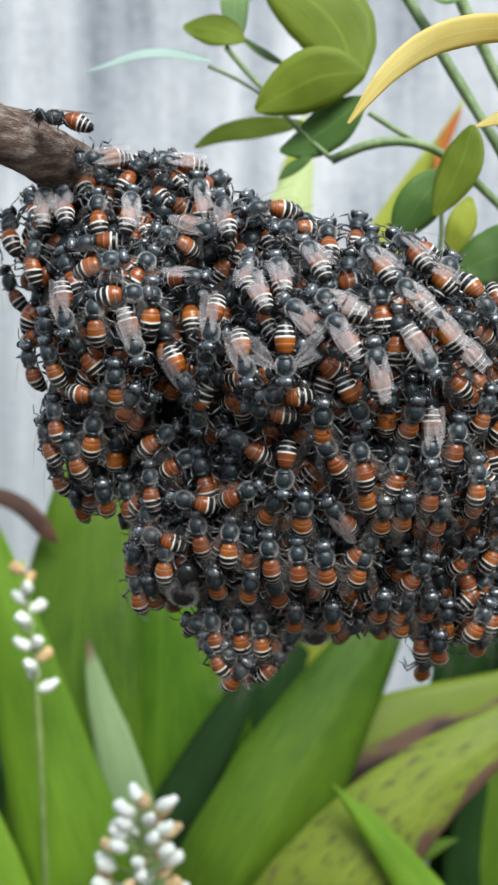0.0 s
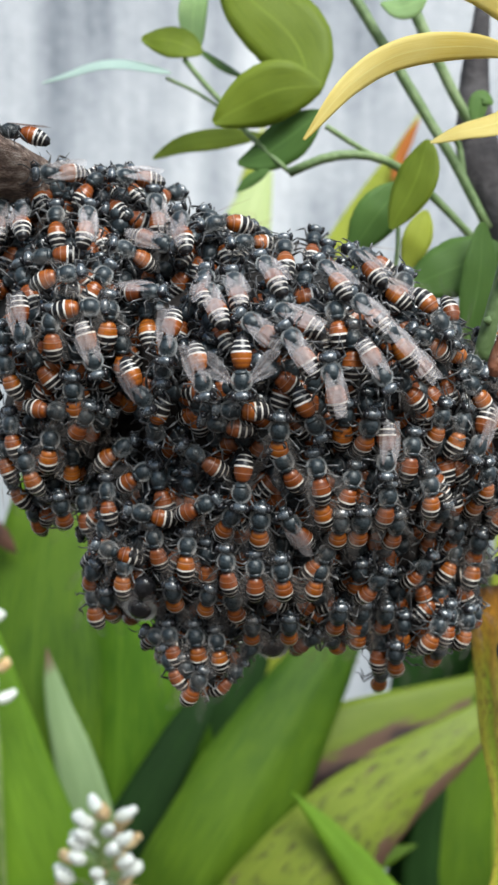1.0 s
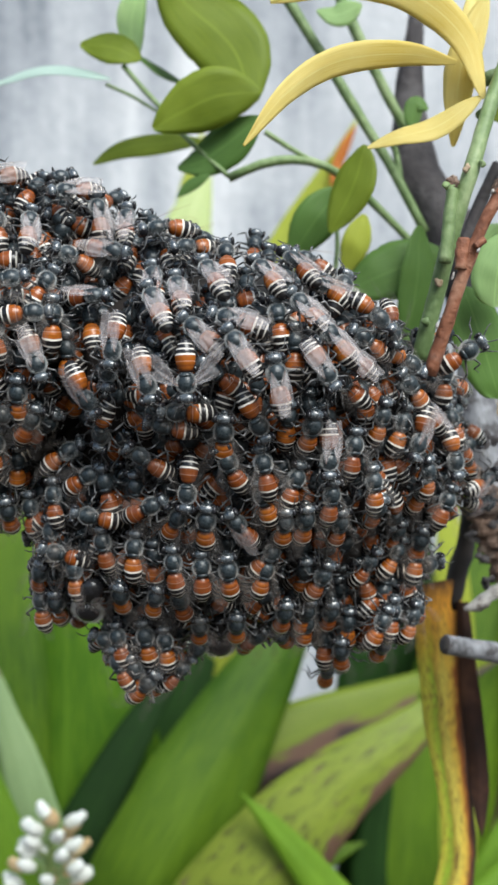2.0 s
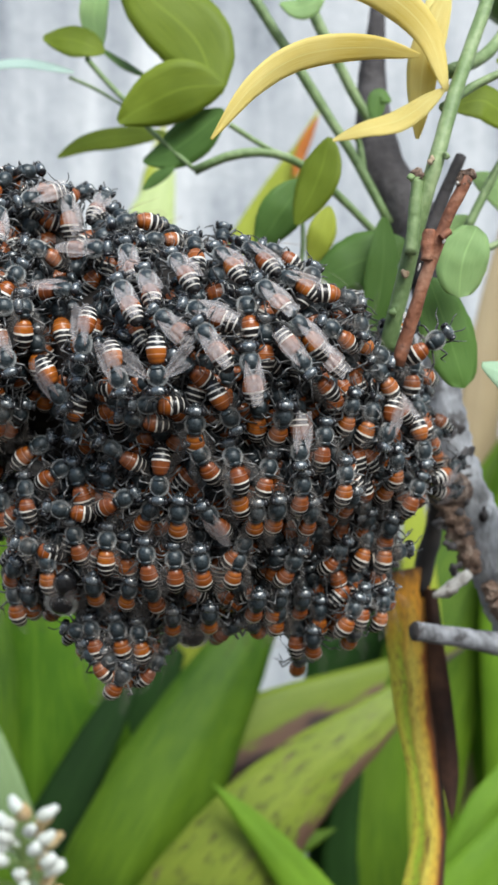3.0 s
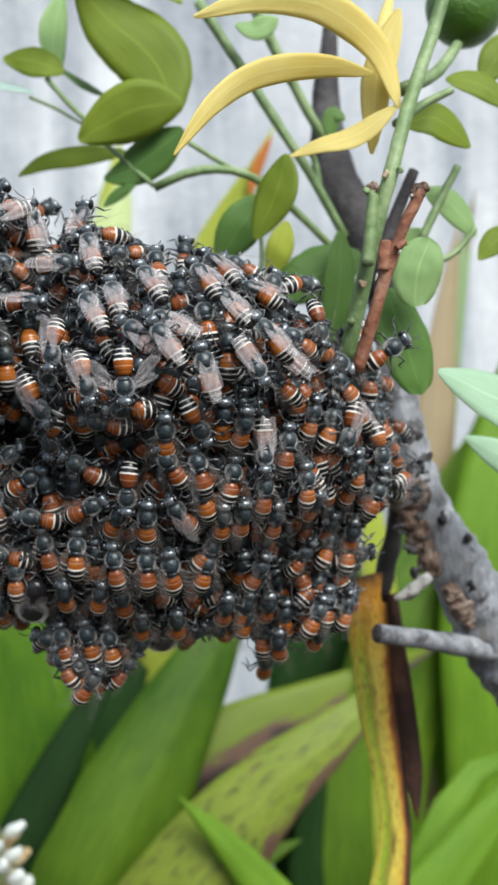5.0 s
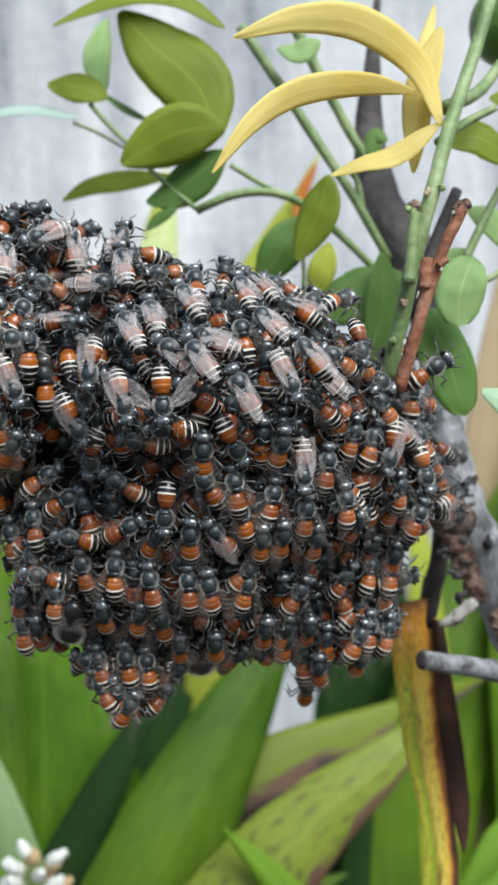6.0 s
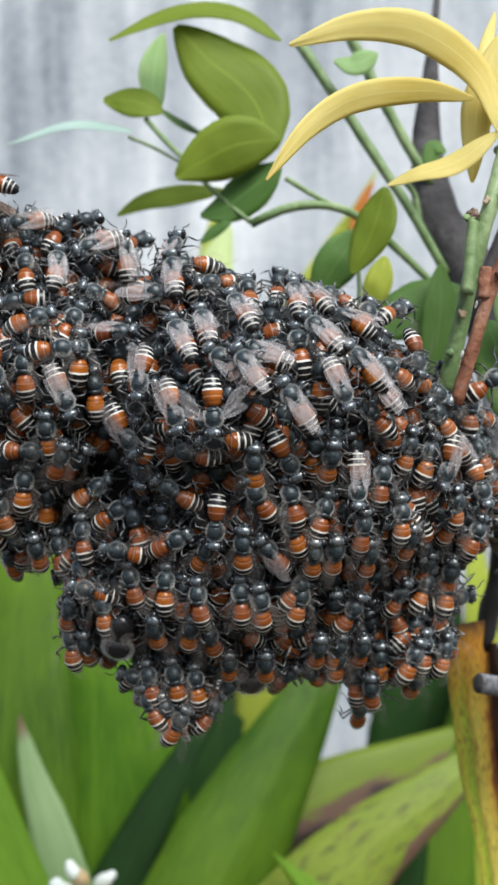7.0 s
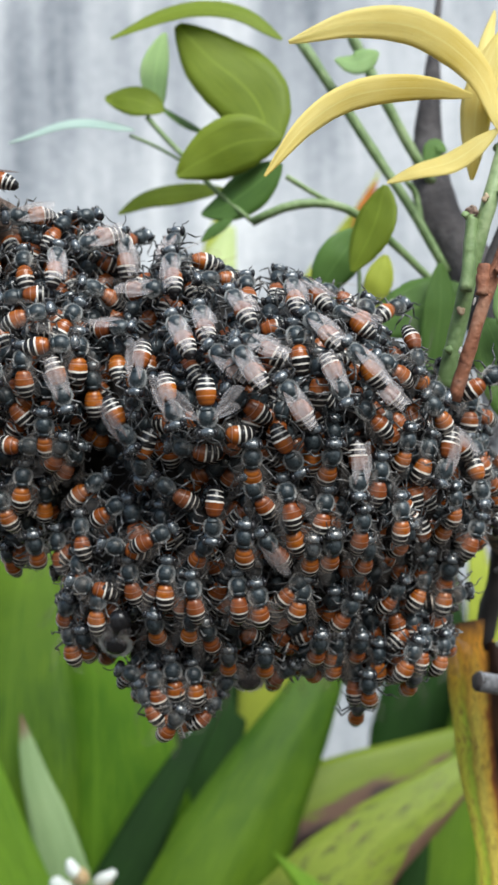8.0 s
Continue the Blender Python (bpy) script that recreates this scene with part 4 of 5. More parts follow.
worker(30.6, -31.5, -4, CURTAIN, [(3.5, 30.6, -31.5, -4), (4, 30.6, -31.5, -4), (4.5, 30.6, -31.5, -4), (6, 30.4, -31.5, -4), (6.5, 30.5, -31.6, -4), (7, 30.2, -31.6, -4), (7.5, 30.2, -31.4, -4), (8, 30.1, -31.5, -4)])
worker(37.0, -31.0, 6, CURTAIN, None, -0.9)
worker(30.1, -38.4, 0, DEEP, None, 0.4)
worker(27.9, -30.2, 0, DEEP)
worker(-7.6, -28.1, -60, CURTAIN, None, -0.4)
worker(-5.3, -28.1, -6, CURTAIN, [(3.5, -5.3, -28.1, -6), (4, -5.4, -28.2, -6), (4.5, -5.2, -28.2, -6), (6, -5.5, -28.2, -6), (6.5, -5.3, -28.2, -6), (7, -5.2, -28.2, -6), (7.5, -5.0, -28.6, -6), (8, -4.1, -29.3, -6)])
worker(-1.6, -28.2, -8, CURTAIN, None, -0.3)
worker(1.2, -28.9, -8, CURTAIN)
worker(3.9, -33.6, 32, CURTAIN)
worker(-1.5, -35.0, 32, CURTAIN)
worker(-5.4, -31.9, -22, CURTAIN, None, -0.8)
worker(0.4, -35.5, 5, DEEP, None, 0.4)
worker(-3.1, -33.2, -15, CURTAIN, None, -0.9)
worker(-23.5, 41.7, -96, FOLDED)
worker(-36.9, 41.0, -22, DEEP, None, 0.6)
worker(-30.8, 36.2, -1, FOLDED, None, 0.2)
worker(-26.9, 35.2, -9, FOLDED, [(0, -26.9, 35.2, -9), (0.5, -26.9, 35.1, -9), (1, -26.6, 34.7, -9)], 0.4)
worker(-22.2, 35.5, -3, CURTAIN, None, -0.4)
worker(-17.5, 34.2, 5, FOLDED, None, 0.2)
worker(-36.8, 33.8, -6, CURTAIN)
worker(-31.5, 28.8, 8, CURTAIN)
worker(-19.7, 25.6, 80, CURTAIN, None, 0.2)
worker(-20.5, 44.5, -60, DEEP)
worker(-16.9, 42.1, 40, DEEP)
worker(-38.5, 26.5, -14, CURTAIN)
worker(-25.1, 17.7, 171, FOLDED)
worker(-30.3, 17.3, 0, DEEP)
worker(-21.7, 19.0, 0, CURTAIN, None, -0.8)
worker(-16.6, 21.0, 86, CURTAIN, None, 0.3)
worker(-16.5, 14.0, 163, FOLDED, None, -0.2)
worker(-18.6, 14.7, 0, DEEP)
worker(-19.2, 10.1, 0, CURTAIN, None, -0.3)
worker(-25.3, 13.9, -32, DEEP, None, 0.3)
worker(-28.7, 13.1, -4, CURTAIN)
worker(-32.8, 13.5, -10, CURTAIN, None, -0.4)
worker(-21.6, 7.4, 90, CURTAIN, None, 0.2)
worker(-17.6, 7.1, 26, CURTAIN, None, 0.3)
worker(-28.5, 4.8, 0, CURTAIN, None, -0.2)
worker(-30.6, 1.3, -12, CURTAIN, None, -0.3)
worker(-26.9, -0.6, -16, CURTAIN)
worker(-23.4, 2.8, 8, CURTAIN)
worker(-20.1, -0.3, 0, DEEP, None, 0.2)
worker(-22.8, -7.3, -8, CURTAIN, None, 0.1)
worker(-18.4, -7.4, 0, CURTAIN, None, -0.4)
worker(-30.5, -3.8, -20, CURTAIN, None, -0.9)
worker(-17.0, -17.2, 20, CURTAIN, None, -0.2)
worker(-17.3, -22.2, 0, CURTAIN)

# one stands on the bare branch, seen from the side
lone = spawn(FOLDED, Matrix.Translation((-0.0279, -0.0040, 0.6466)) @ Matrix(((0.0, -0.99, 0.12, 0), (0.99, 0.0, -0.12, 0), (0.12, 0.12, 0.98, 0), (0, 0, 0, 1))))
tagged(lone, "honey bee standing on the bare branch with folded wings")
# one climbs off the comb beside the dry twig
lone = spawn(CURTAIN, Matrix.Translation((0.0473, -0.0040, 0.6153)) @ Matrix(((0.57, 0.82, 0.05, 0), (0.15, -0.04, -0.98, 0), (-0.80, 0.57, -0.15, 0), (0, 0, 0, 1))))
tagged(lone, "honey bee reaching out beside the dry twig")

def drone(m):
    """A stout black male bee, its thorax edged with a broad pale fur collar."""
    b = thing("drone_bee", "stout glossy black drone edged with pale hair", "bee", "bees on the comb", at=None)
    th = part("thorax", scaled(blob(bmesh.new(), (0, 0, 0.2), (1.9, 2.0, 1.7), segments=24, rings=16)), DRONE, b)
    part("abdomen", scaled(blob(bmesh.new(), (0, -4.0, -0.5), (1.85, 2.5, 1.6), segments=24, rings=16)), DRONE, b, "glossy black abdomen")
    hd = part("head", scaled(blob(bmesh.new(), (0, 2.3, -0.6), (1.4, 0.9, 1.2), segments=18, rings=12)), CHITIN, b)
    for side in (-1, 1):
        part("eye", scaled(blob(bmesh.new(), (side * 0.95, 2.4, -0.3), (0.7, 0.8, 0.9), segments=14, rings=10)), EYE, hd)
    r, hair = random.Random(3), bmesh.new()
    for _ in range(2600):
        a = r.uniform(0, 2 * math.pi)
        d = Vector((math.cos(a), math.sin(a), r.gauss(0.0, 0.16))).normalized()
        p = Vector((d.x * 1.85, d.y * 1.95, d.z * 1.6 + 0.2))
        s = d.cross(Vector((0, 0, 1))).normalized() * 0.035
        e = p + (d + Vector((r.uniform(-0.3, 0.3), r.uniform(-0.3, 0.3), r.uniform(0.0, 0.8)))).normalized() * r.uniform(0.6, 1.05)
        hair.faces.new([hair.verts.new(p - s), hair.verts.new(p + s), hair.verts.new(e)])
    part("hair", scaled(hair), FUR, th, "pale collar of fur")
    for k, side in enumerate((-1, 1)):
        fore = part("forewing", SHARED["forewing"][k], None, b, "clear veined wing")
        fore.matrix_basis = wing_pose(side, 12, -4, 10)
        for pair in range(3):
            part("leg", leg_bm(side, pair, r), LEG, b)
    b.matrix_basis = m
    return b


for x, z, heading, lift in DRONES:
    drone(bee_pose(x, z, heading, lift, 0, 0))

# more of the crowd between them, and behind it a layer with shade-dark hair
def inside(x, z, grow=0.0):
    return min(((x - c[0]) / (c[3] + grow)) ** 2 + ((z - c[2]) / (c[5] + grow)) ** 2 for c in LOBES) < 1


def crowded(x, z, gap):
    for _, p, q, a, style, *_ in PLACED:
        a = radians(a)
        if min(math.hypot(x - p, z - q), math.hypot(x - p + 3.6 * math.sin(a), z - q + 3.6 * math.cos(a)) + 0.8) < gap:
            return True
    return False


for row in range(24):
    for col in range(26):
        x, z = -40 + col * 3.8 + dice.uniform(-1.4, 1.4), -38 + row * 3.6 + dice.uniform(-1.4, 1.4)
        if inside(x, z, -1.2) and not crowded(x, z, 3.8):
            crown = z > 18 - 0.2 * x
            worker(x, z, dice.gauss(-25, 40) if crown else dice.gauss(2, 25), DEEP if x < -6 or dice.random() < 0.7 else CURTAIN, None, -0.6 if crown else -1.5 if x < -6 else -1.8)


def crowd_mesh(poses):
    """Many half-hidden bees in one mesh: bodies and legs of the darkest workers, their hair in a shade-dark colour."""
    pieces, mats = [], [THORAX, CHITIN, EYE, RUST, LEG]
    for proto in PROTOTYPES[DEEP]:
        found = []
        for ob in proto.children_recursive:
            me = ob.data
            co = np.empty(len(me.vertices) * 3)
            me.vertices.foreach_get("co", co)
            uv = np.zeros(len(me.loops) * 2)
            if me.uv_layers:
                me.uv_layers[0].data.foreach_get("uv", uv)
            # hair takes the dark leg slot: shade of the gaps in its colour
            slot = 4 if ob.name.startswith("hair") else mats.index(me.materials[0]) if me.materials[0] in mats else 3
            found.append((co.reshape(-1, 3), [tuple(p.vertices) for p in me.polygons], uv, slot))
        pieces.append(found)
    verts, faces, uvs, slots, base = [], [], [], [], 0
    for m in poses:
        a = np.array(m)
        for co, polys, uv, slot in dice.choice(pieces):
            verts.append(co @ a[:3, :3].T + a[:3, 3])
            faces += [tuple(v + base for v in p) for p in polys]
            uvs.append(uv)
            slots += [slot] * len(polys)
            base += len(co)
    me = bpy.data.meshes.new("bee_crowd")
    me.from_pydata(np.concatenate(verts).tolist(), [], faces)
    layer = me.uv_layers.new(name="rings")
    layer.data.foreach_set("uv", np.concatenate(uvs))
    for mat in mats:
        me.materials.append(mat)
    me.polygons.foreach_set("material_index", slots)
    me.polygons.foreach_set("use_smooth", [True] * len(faces))
    me.update()
    return me


behind = []
for row in range(25):
    for col in range(25):
        x, z = -39 + col * 3.9 + dice.uniform(-1.7, 1.7), -38 + row * 3.6 + dice.uniform(-1.5, 1.5)
        if inside(x, z, -0.3):
            behind.append(bee_pose(x, z, dice.gauss(0, 50), -3.2 + dice.uniform(-0.8, 0.6), dice.uniform(-10, 25), dice.uniform(-25, 25)))
tagged(new("bee_crowd", crowd_mesh(behind)), "crowd of bees with shade-dark hair packed behind the outer ones", "bees", kind="stuff")


# ---- the branch, trunk and twigs of the citrus shrub ----
def limb(name, mat, points, radii, label="", parent=None, sides=14, n=24, wobble=0.25, seed=0.0):
    return part(name, tube(bmesh.new(), points, radii, sides, n, wobble, True, seed), mat, parent, label)


shrub = thing("citrus_shrub", "citrus shrub with grey trunk, green stems and mixed leaves", "shrub")
limb("branch", BARK, [(-0.0574, -0.0020, 0.6536), (-0.0413, -0.0010, 0.6472), (-0.0322, 0.0030, 0.6441), (-0.0257, 0.0110, 0.6412), (-0.0154, 0.0250, 0.6357), (0.0117, 0.0300, 0.6220), (0.0530, 0.0350, 0.5983), (0.0640, 0.0430, 0.5888)], [0.0045, 0.0042, 0.0038, 0.004], "brown rough branch through the comb", shrub, 22, 70, 0.22, 3.1)
limb("trunk", GREYBARK, [(0.0956, 0.0580, 0.5387), (0.0886, 0.0530, 0.5498), (0.0827, 0.0500, 0.5602), (0.0766, 0.0470, 0.5700), (0.0719, 0.0460, 0.5790), (0.0677, 0.0460, 0.5884), (0.0651, 0.0460, 0.5978), (0.0639, 0.0470, 0.6068), (0.0635, 0.0490, 0.6158), (0.0636, 0.0530, 0.6250)], [0.0058, 0.0067, 0.0080, 0.0073, 0.0062, 0.0048, 0.0039, 0.0036, 0.0033, 0.0027], "weathered grey trunk with peeling bark", shrub, 28, 110, 0.2, 1.7)
limb("trunk_foot", GREYBARK, [(0.1706, 0.1000, -0.0100), (0.1506, 0.0850, 0.2000), (0.1176, 0.0700, 0.4200), (0.0956, 0.0580, 0.5387)], [0.013, 0.011, 0.008, 0.0058], "grey foot of the trunk", shrub, 24, 60, 0.12, 4.4)
for i, line in enumerate(([(0.0600, 0.0412, 0.5903), (0.0623, 0.0410, 0.5861), (0.0642, 0.0410, 0.5821), (0.0657, 0.0412, 0.5781), (0.0672, 0.0420, 0.5742)], [(0.0697, 0.0428, 0.5721), (0.0727, 0.0428, 0.5681), (0.0749, 0.0445, 0.5633)])):
    limb("torn_bark", SCAR, line, [0.0012, 0.0021, 0.0023, 0.0020, 0.0014], "crusty torn brown bark", shrub, 26, 34, 0.7, 7.3 + i)
for i, (c, r) in enumerate((
        ((0.0608, 0.0405, 0.5879), (0.0010, 0.0011, 0.0013)),
        ((0.0633, 0.0405, 0.5861), (0.0009, 0.0011, 0.0017)),
        ((0.0645, 0.0405, 0.5877), (0.0008, 0.0011, 0.0011)),
        ((0.0618, 0.0405, 0.5798), (0.0009, 0.0011, 0.0010)),
        ((0.0652, 0.0405, 0.5820), (0.0010, 0.0011, 0.0019)),
        ((0.0659, 0.0405, 0.5781), (0.0009, 0.0011, 0.0011)),
        ((0.0631, 0.0405, 0.5755), (0.0013, 0.0011, 0.0009)),
        ((0.0659, 0.0428, 0.5943), (0.0015, 0.0007, 0.0011)),
        ((0.0643, 0.0428, 0.6023), (0.0017, 0.0007, 0.0013)),
        ((0.0669, 0.0428, 0.5977), (0.0011, 0.0007, 0.0010)),
        ((0.0689, 0.0405, 0.5858), (0.0009, 0.0011, 0.0006)),
        ((0.0736, 0.0405, 0.5810), (0.0008, 0.0011, 0.0005)),
        ((0.0741, 0.0405, 0.5720), (0.0010, 0.0011, 0.0010)),
        ((0.0606, 0.0405, 0.5840), (0.0011, 0.0011, 0.0013)))):
    knot = blob(bmesh.new(), c, r, Matrix.Rotation(0.5 * i, 4, "Y"), 18, 12)
    for v in knot.verts:
        v.co += (v.co - Vector(c)).normalized() * 0.0016 * noise.noise(v.co * 900 + Vector((i, 0, 0)))
    part("knot", knot, DARKBARK, shrub, "blackened bark flake")
limb("upper_trunk", DARKBARK, [(0.0654, 0.0510, 0.6166), (0.0655, 0.0590, 0.6318), (0.0639, 0.0670, 0.6480), (0.0595, 0.0730, 0.6596), (0.0588, 0.0800, 0.6771), (0.0617, 0.0850, 0.6974), (0.0682, 0.0950, 0.7321)], [0.0042, 0.0046, 0.0052, 0.0030, 0.0010, 0.0006], "dark upright trunk", shrub, 14, 30, 0.2, 5.0)
limb("dark_shoot", DARKBARK, [(0.0533, 0.0270, 0.6274), (0.0550, 0.0250, 0.6354), (0.0577, 0.0250, 0.6426), (0.0615, 0.0250, 0.6507)], [0.0013, 0.0013, 0.001], "", shrub, 10, 10, 0.2, 2)
limb("stub", GREYBARK, [(0.0542, 0.0390, 0.5641), (0.0648, 0.0420, 0.5616), (0.0803, 0.0460, 0.5578)], [0.0019, 0.0020, 0.0026], "sawn grey branch stub", shrub, 14, 12, 0.15, 9)
part("cut_face", tube(bmesh.new(), [(0.0538, 0.0389, 0.5642), (0.0542, 0.0390, 0.5641), (0.0545, 0.0391, 0.5640)], [0.0016, 0.00185, 0.0019], 14, 4, 0.15, True, 9), DARKBARK, shrub, "dark sawn end")
limb("shard", SPLINTER, [(0.0580, 0.0390, 0.5705), (0.0602, 0.0390, 0.5711), (0.0625, 0.0390, 0.5725), (0.0653, 0.0390, 0.5746)], [0.0005, 0.0012, 0.0014, 0.0010], "splintered pale wood", shrub, 8, 10, 0.6, 4)
limb("green_stem", STEM, [(0.0423, 0.0070, 0.6144), (0.0434, 0.0060, 0.6189), (0.0450, 0.0050, 0.6253), (0.0462, 0.0030, 0.6314), (0.0477, 0.0020, 0.6371), (0.0494, 0.0010, 0.6428), (0.0515, 0.0020, 0.6486), (0.0539, 0.0040, 0.6548), (0.0581, 0.0080, 0.6637), (0.0629, 0.0120, 0.6740), (0.0673, 0.0160, 0.6847)], [0.0014, 0.0013, 0.0012, 0.0012, 0.0011], "green ridged stem", shrub, 14, 40, 0.12, 8)
limb("side_stump", STEM, [(0.0452, 0.0010, 0.6292), (0.0460, 0.0010, 0.6351), (0.0467, 0.0010, 0.6410)], [0.0010, 0.0010, 0.0009], "pruned green stump", shrub, 12, 14, 0.12, 6)
part("stump_end", tube(bmesh.new(), [(0.0467, 0.0010, 0.6407), (0.0468, 0.0010, 0.6418), (0.0471, 0.0010, 0.6425)], [0.0010, 0.0009, 0.0005], 10, 8, 0.7, True, 3.0), SCAR, shrub, "dried brown cut end")
for i, (c, r) in enumerate((((0.0453, -0.0005, 0.6407), 0.00062), ((0.0447, 0.0028, 0.6264), 0.00062), ((0.0430, 0.0040, 0.6206), 0.00053), ((0.0485, -0.0004, 0.6434), 0.00053), ((0.0511, -0.0004, 0.6441), 0.00053))):
    scar = blob(bmesh.new(), c, (r, r * 0.7, r), None, 12, 8)
    for v in scar.verts:
        v.co += (v.co - Vector(c)).normalized() * 0.0005 * noise.noise(v.co * 1800)
    part("bud_scar", scar, CUTWOOD if i % 2 else STEM, shrub, "small bud scar")
limb("rust_twig", RUSTBARK, [(0.0413, -0.0040, 0.6117), (0.0436, -0.0060, 0.6193), (0.0464, -0.0080, 0.6281), (0.0484, -0.0090, 0.6331), (0.0512, -0.0100, 0.6386)], [0.0011, 0.0010, 0.0009, 0.0009], "rust brown dry twig with broken end", shrub, 10, 18, 0.3, 11)
limb("twig_stub", RUSTBARK, [(0.0451, -0.0082, 0.6267), (0.0454, -0.0082, 0.6293), (0.0457, -0.0082, 0.6312)], [0.0009, 0.0010, 0.0009], "broken stub of the twig", shrub, 10, 10, 0.35, 12)
part("twig_end", tube(bmesh.new(), [(0.0499, -0.0098, 0.6371), (0.0507, -0.0098, 0.6383), (0.0514, -0.0098, 0.6391), (0.0516, -0.0098, 0.6396)], [0.0007, 0.0010, 0.0011, 0.0007], 10, 10, 0.8, True, 5.0), SCAR, shrub, "frayed broken twig end")
limb("twig_fork", RUSTBARK, [(0.0469, -0.0098, 0.6297), (0.0478, -0.0098, 0.6304), (0.0483, -0.0098, 0.6307)], [0.0006, 0.0005], "", shrub, 10, 8, 0.3, 15)
for c, r in (((0.0437, -0.0091, 0.6256), (0.00020, 0.0002, 0.00064)), ((0.0473, -0.0099, 0.6292), (0.00025, 0.0002, 0.00041)), ((0.0493, -0.0107, 0.6375), (0.00025, 0.0002, 0.00036)), ((0.0419, -0.0068, 0.6188), (0.00025, 0.0002, 0.00054))):
    part("lichen", blob(bmesh.new(), c, r, Matrix.Rotation(0.35, 4, "Y"), 10, 8), SPLINTER, shrub, "pale lichen flake")
TWIGS = (
    ([(0.0284, 0.0670, 0.6987), (0.0358, 0.0660, 0.6862), (0.0431, 0.0650, 0.6736), (0.0512, 0.0650, 0.6601), (0.0582, 0.0650, 0.6465)], 0.0012),
    ([(0.0402, 0.0700, 0.7015), (0.0471, 0.0700, 0.6865), (0.0538, 0.0710, 0.6737), (0.0579, 0.0730, 0.6685)], 0.0013),
    ([(0.0166, 0.0610, 0.6568), (0.0246, 0.0590, 0.6596), (0.0331, 0.0600, 0.6601), (0.0392, 0.0610, 0.6579), (0.0471, 0.0650, 0.6527), (0.0573, 0.0670, 0.6431)], 0.001),
    ([(0.0238, 0.0580, 0.6655), (0.0295, 0.0590, 0.6622), (0.0343, 0.0600, 0.6598)], 0.0006),
    ([(-0.0048, 0.0710, 0.6831), (-0.0003, 0.0700, 0.6774), (0.0037, 0.0690, 0.6728), (0.0087, 0.0650, 0.6656), (0.0166, 0.0610, 0.6571)], 0.0006),
    ([(-0.0086, 0.0730, 0.6797), (-0.0033, 0.0720, 0.6770), (0.0025, 0.0700, 0.6729)], 0.0004),
    ([(0.0656, 0.0350, 0.6398), (0.0700, 0.0350, 0.6480), (0.0737, 0.0350, 0.6541)], 0.0009),
    ([(0.0660, 0.0350, 0.6349), (0.0718, 0.0350, 0.6370), (0.0766, 0.0350, 0.6419)], 0.0007),
    ([(0.0567, 0.0150, 0.6622), (0.0648, 0.0200, 0.6670), (0.0711, 0.0250, 0.6741)], 0.0012),
    ([(0.0538, 0.0100, 0.6547), (0.0607, 0.0150, 0.6598), (0.0660, 0.0150, 0.6623)], 0.0008),
    ([(0.0372, 0.0550, 0.6365), (0.0377, 0.0550, 0.6412), (0.0377, 0.0550, 0.6465)], 0.0005),
    ([(0.0536, 0.0670, 0.6569), (0.0525, 0.0670, 0.6644), (0.0503, 0.0650, 0.6663)], 0.0007),
)
for i, (line, r) in enumerate(TWIGS):
    limb("twig", STEM, line, [r, r * 0.95, r * 0.85], "thin green twig", shrub, 8, 14, 0.15, i)

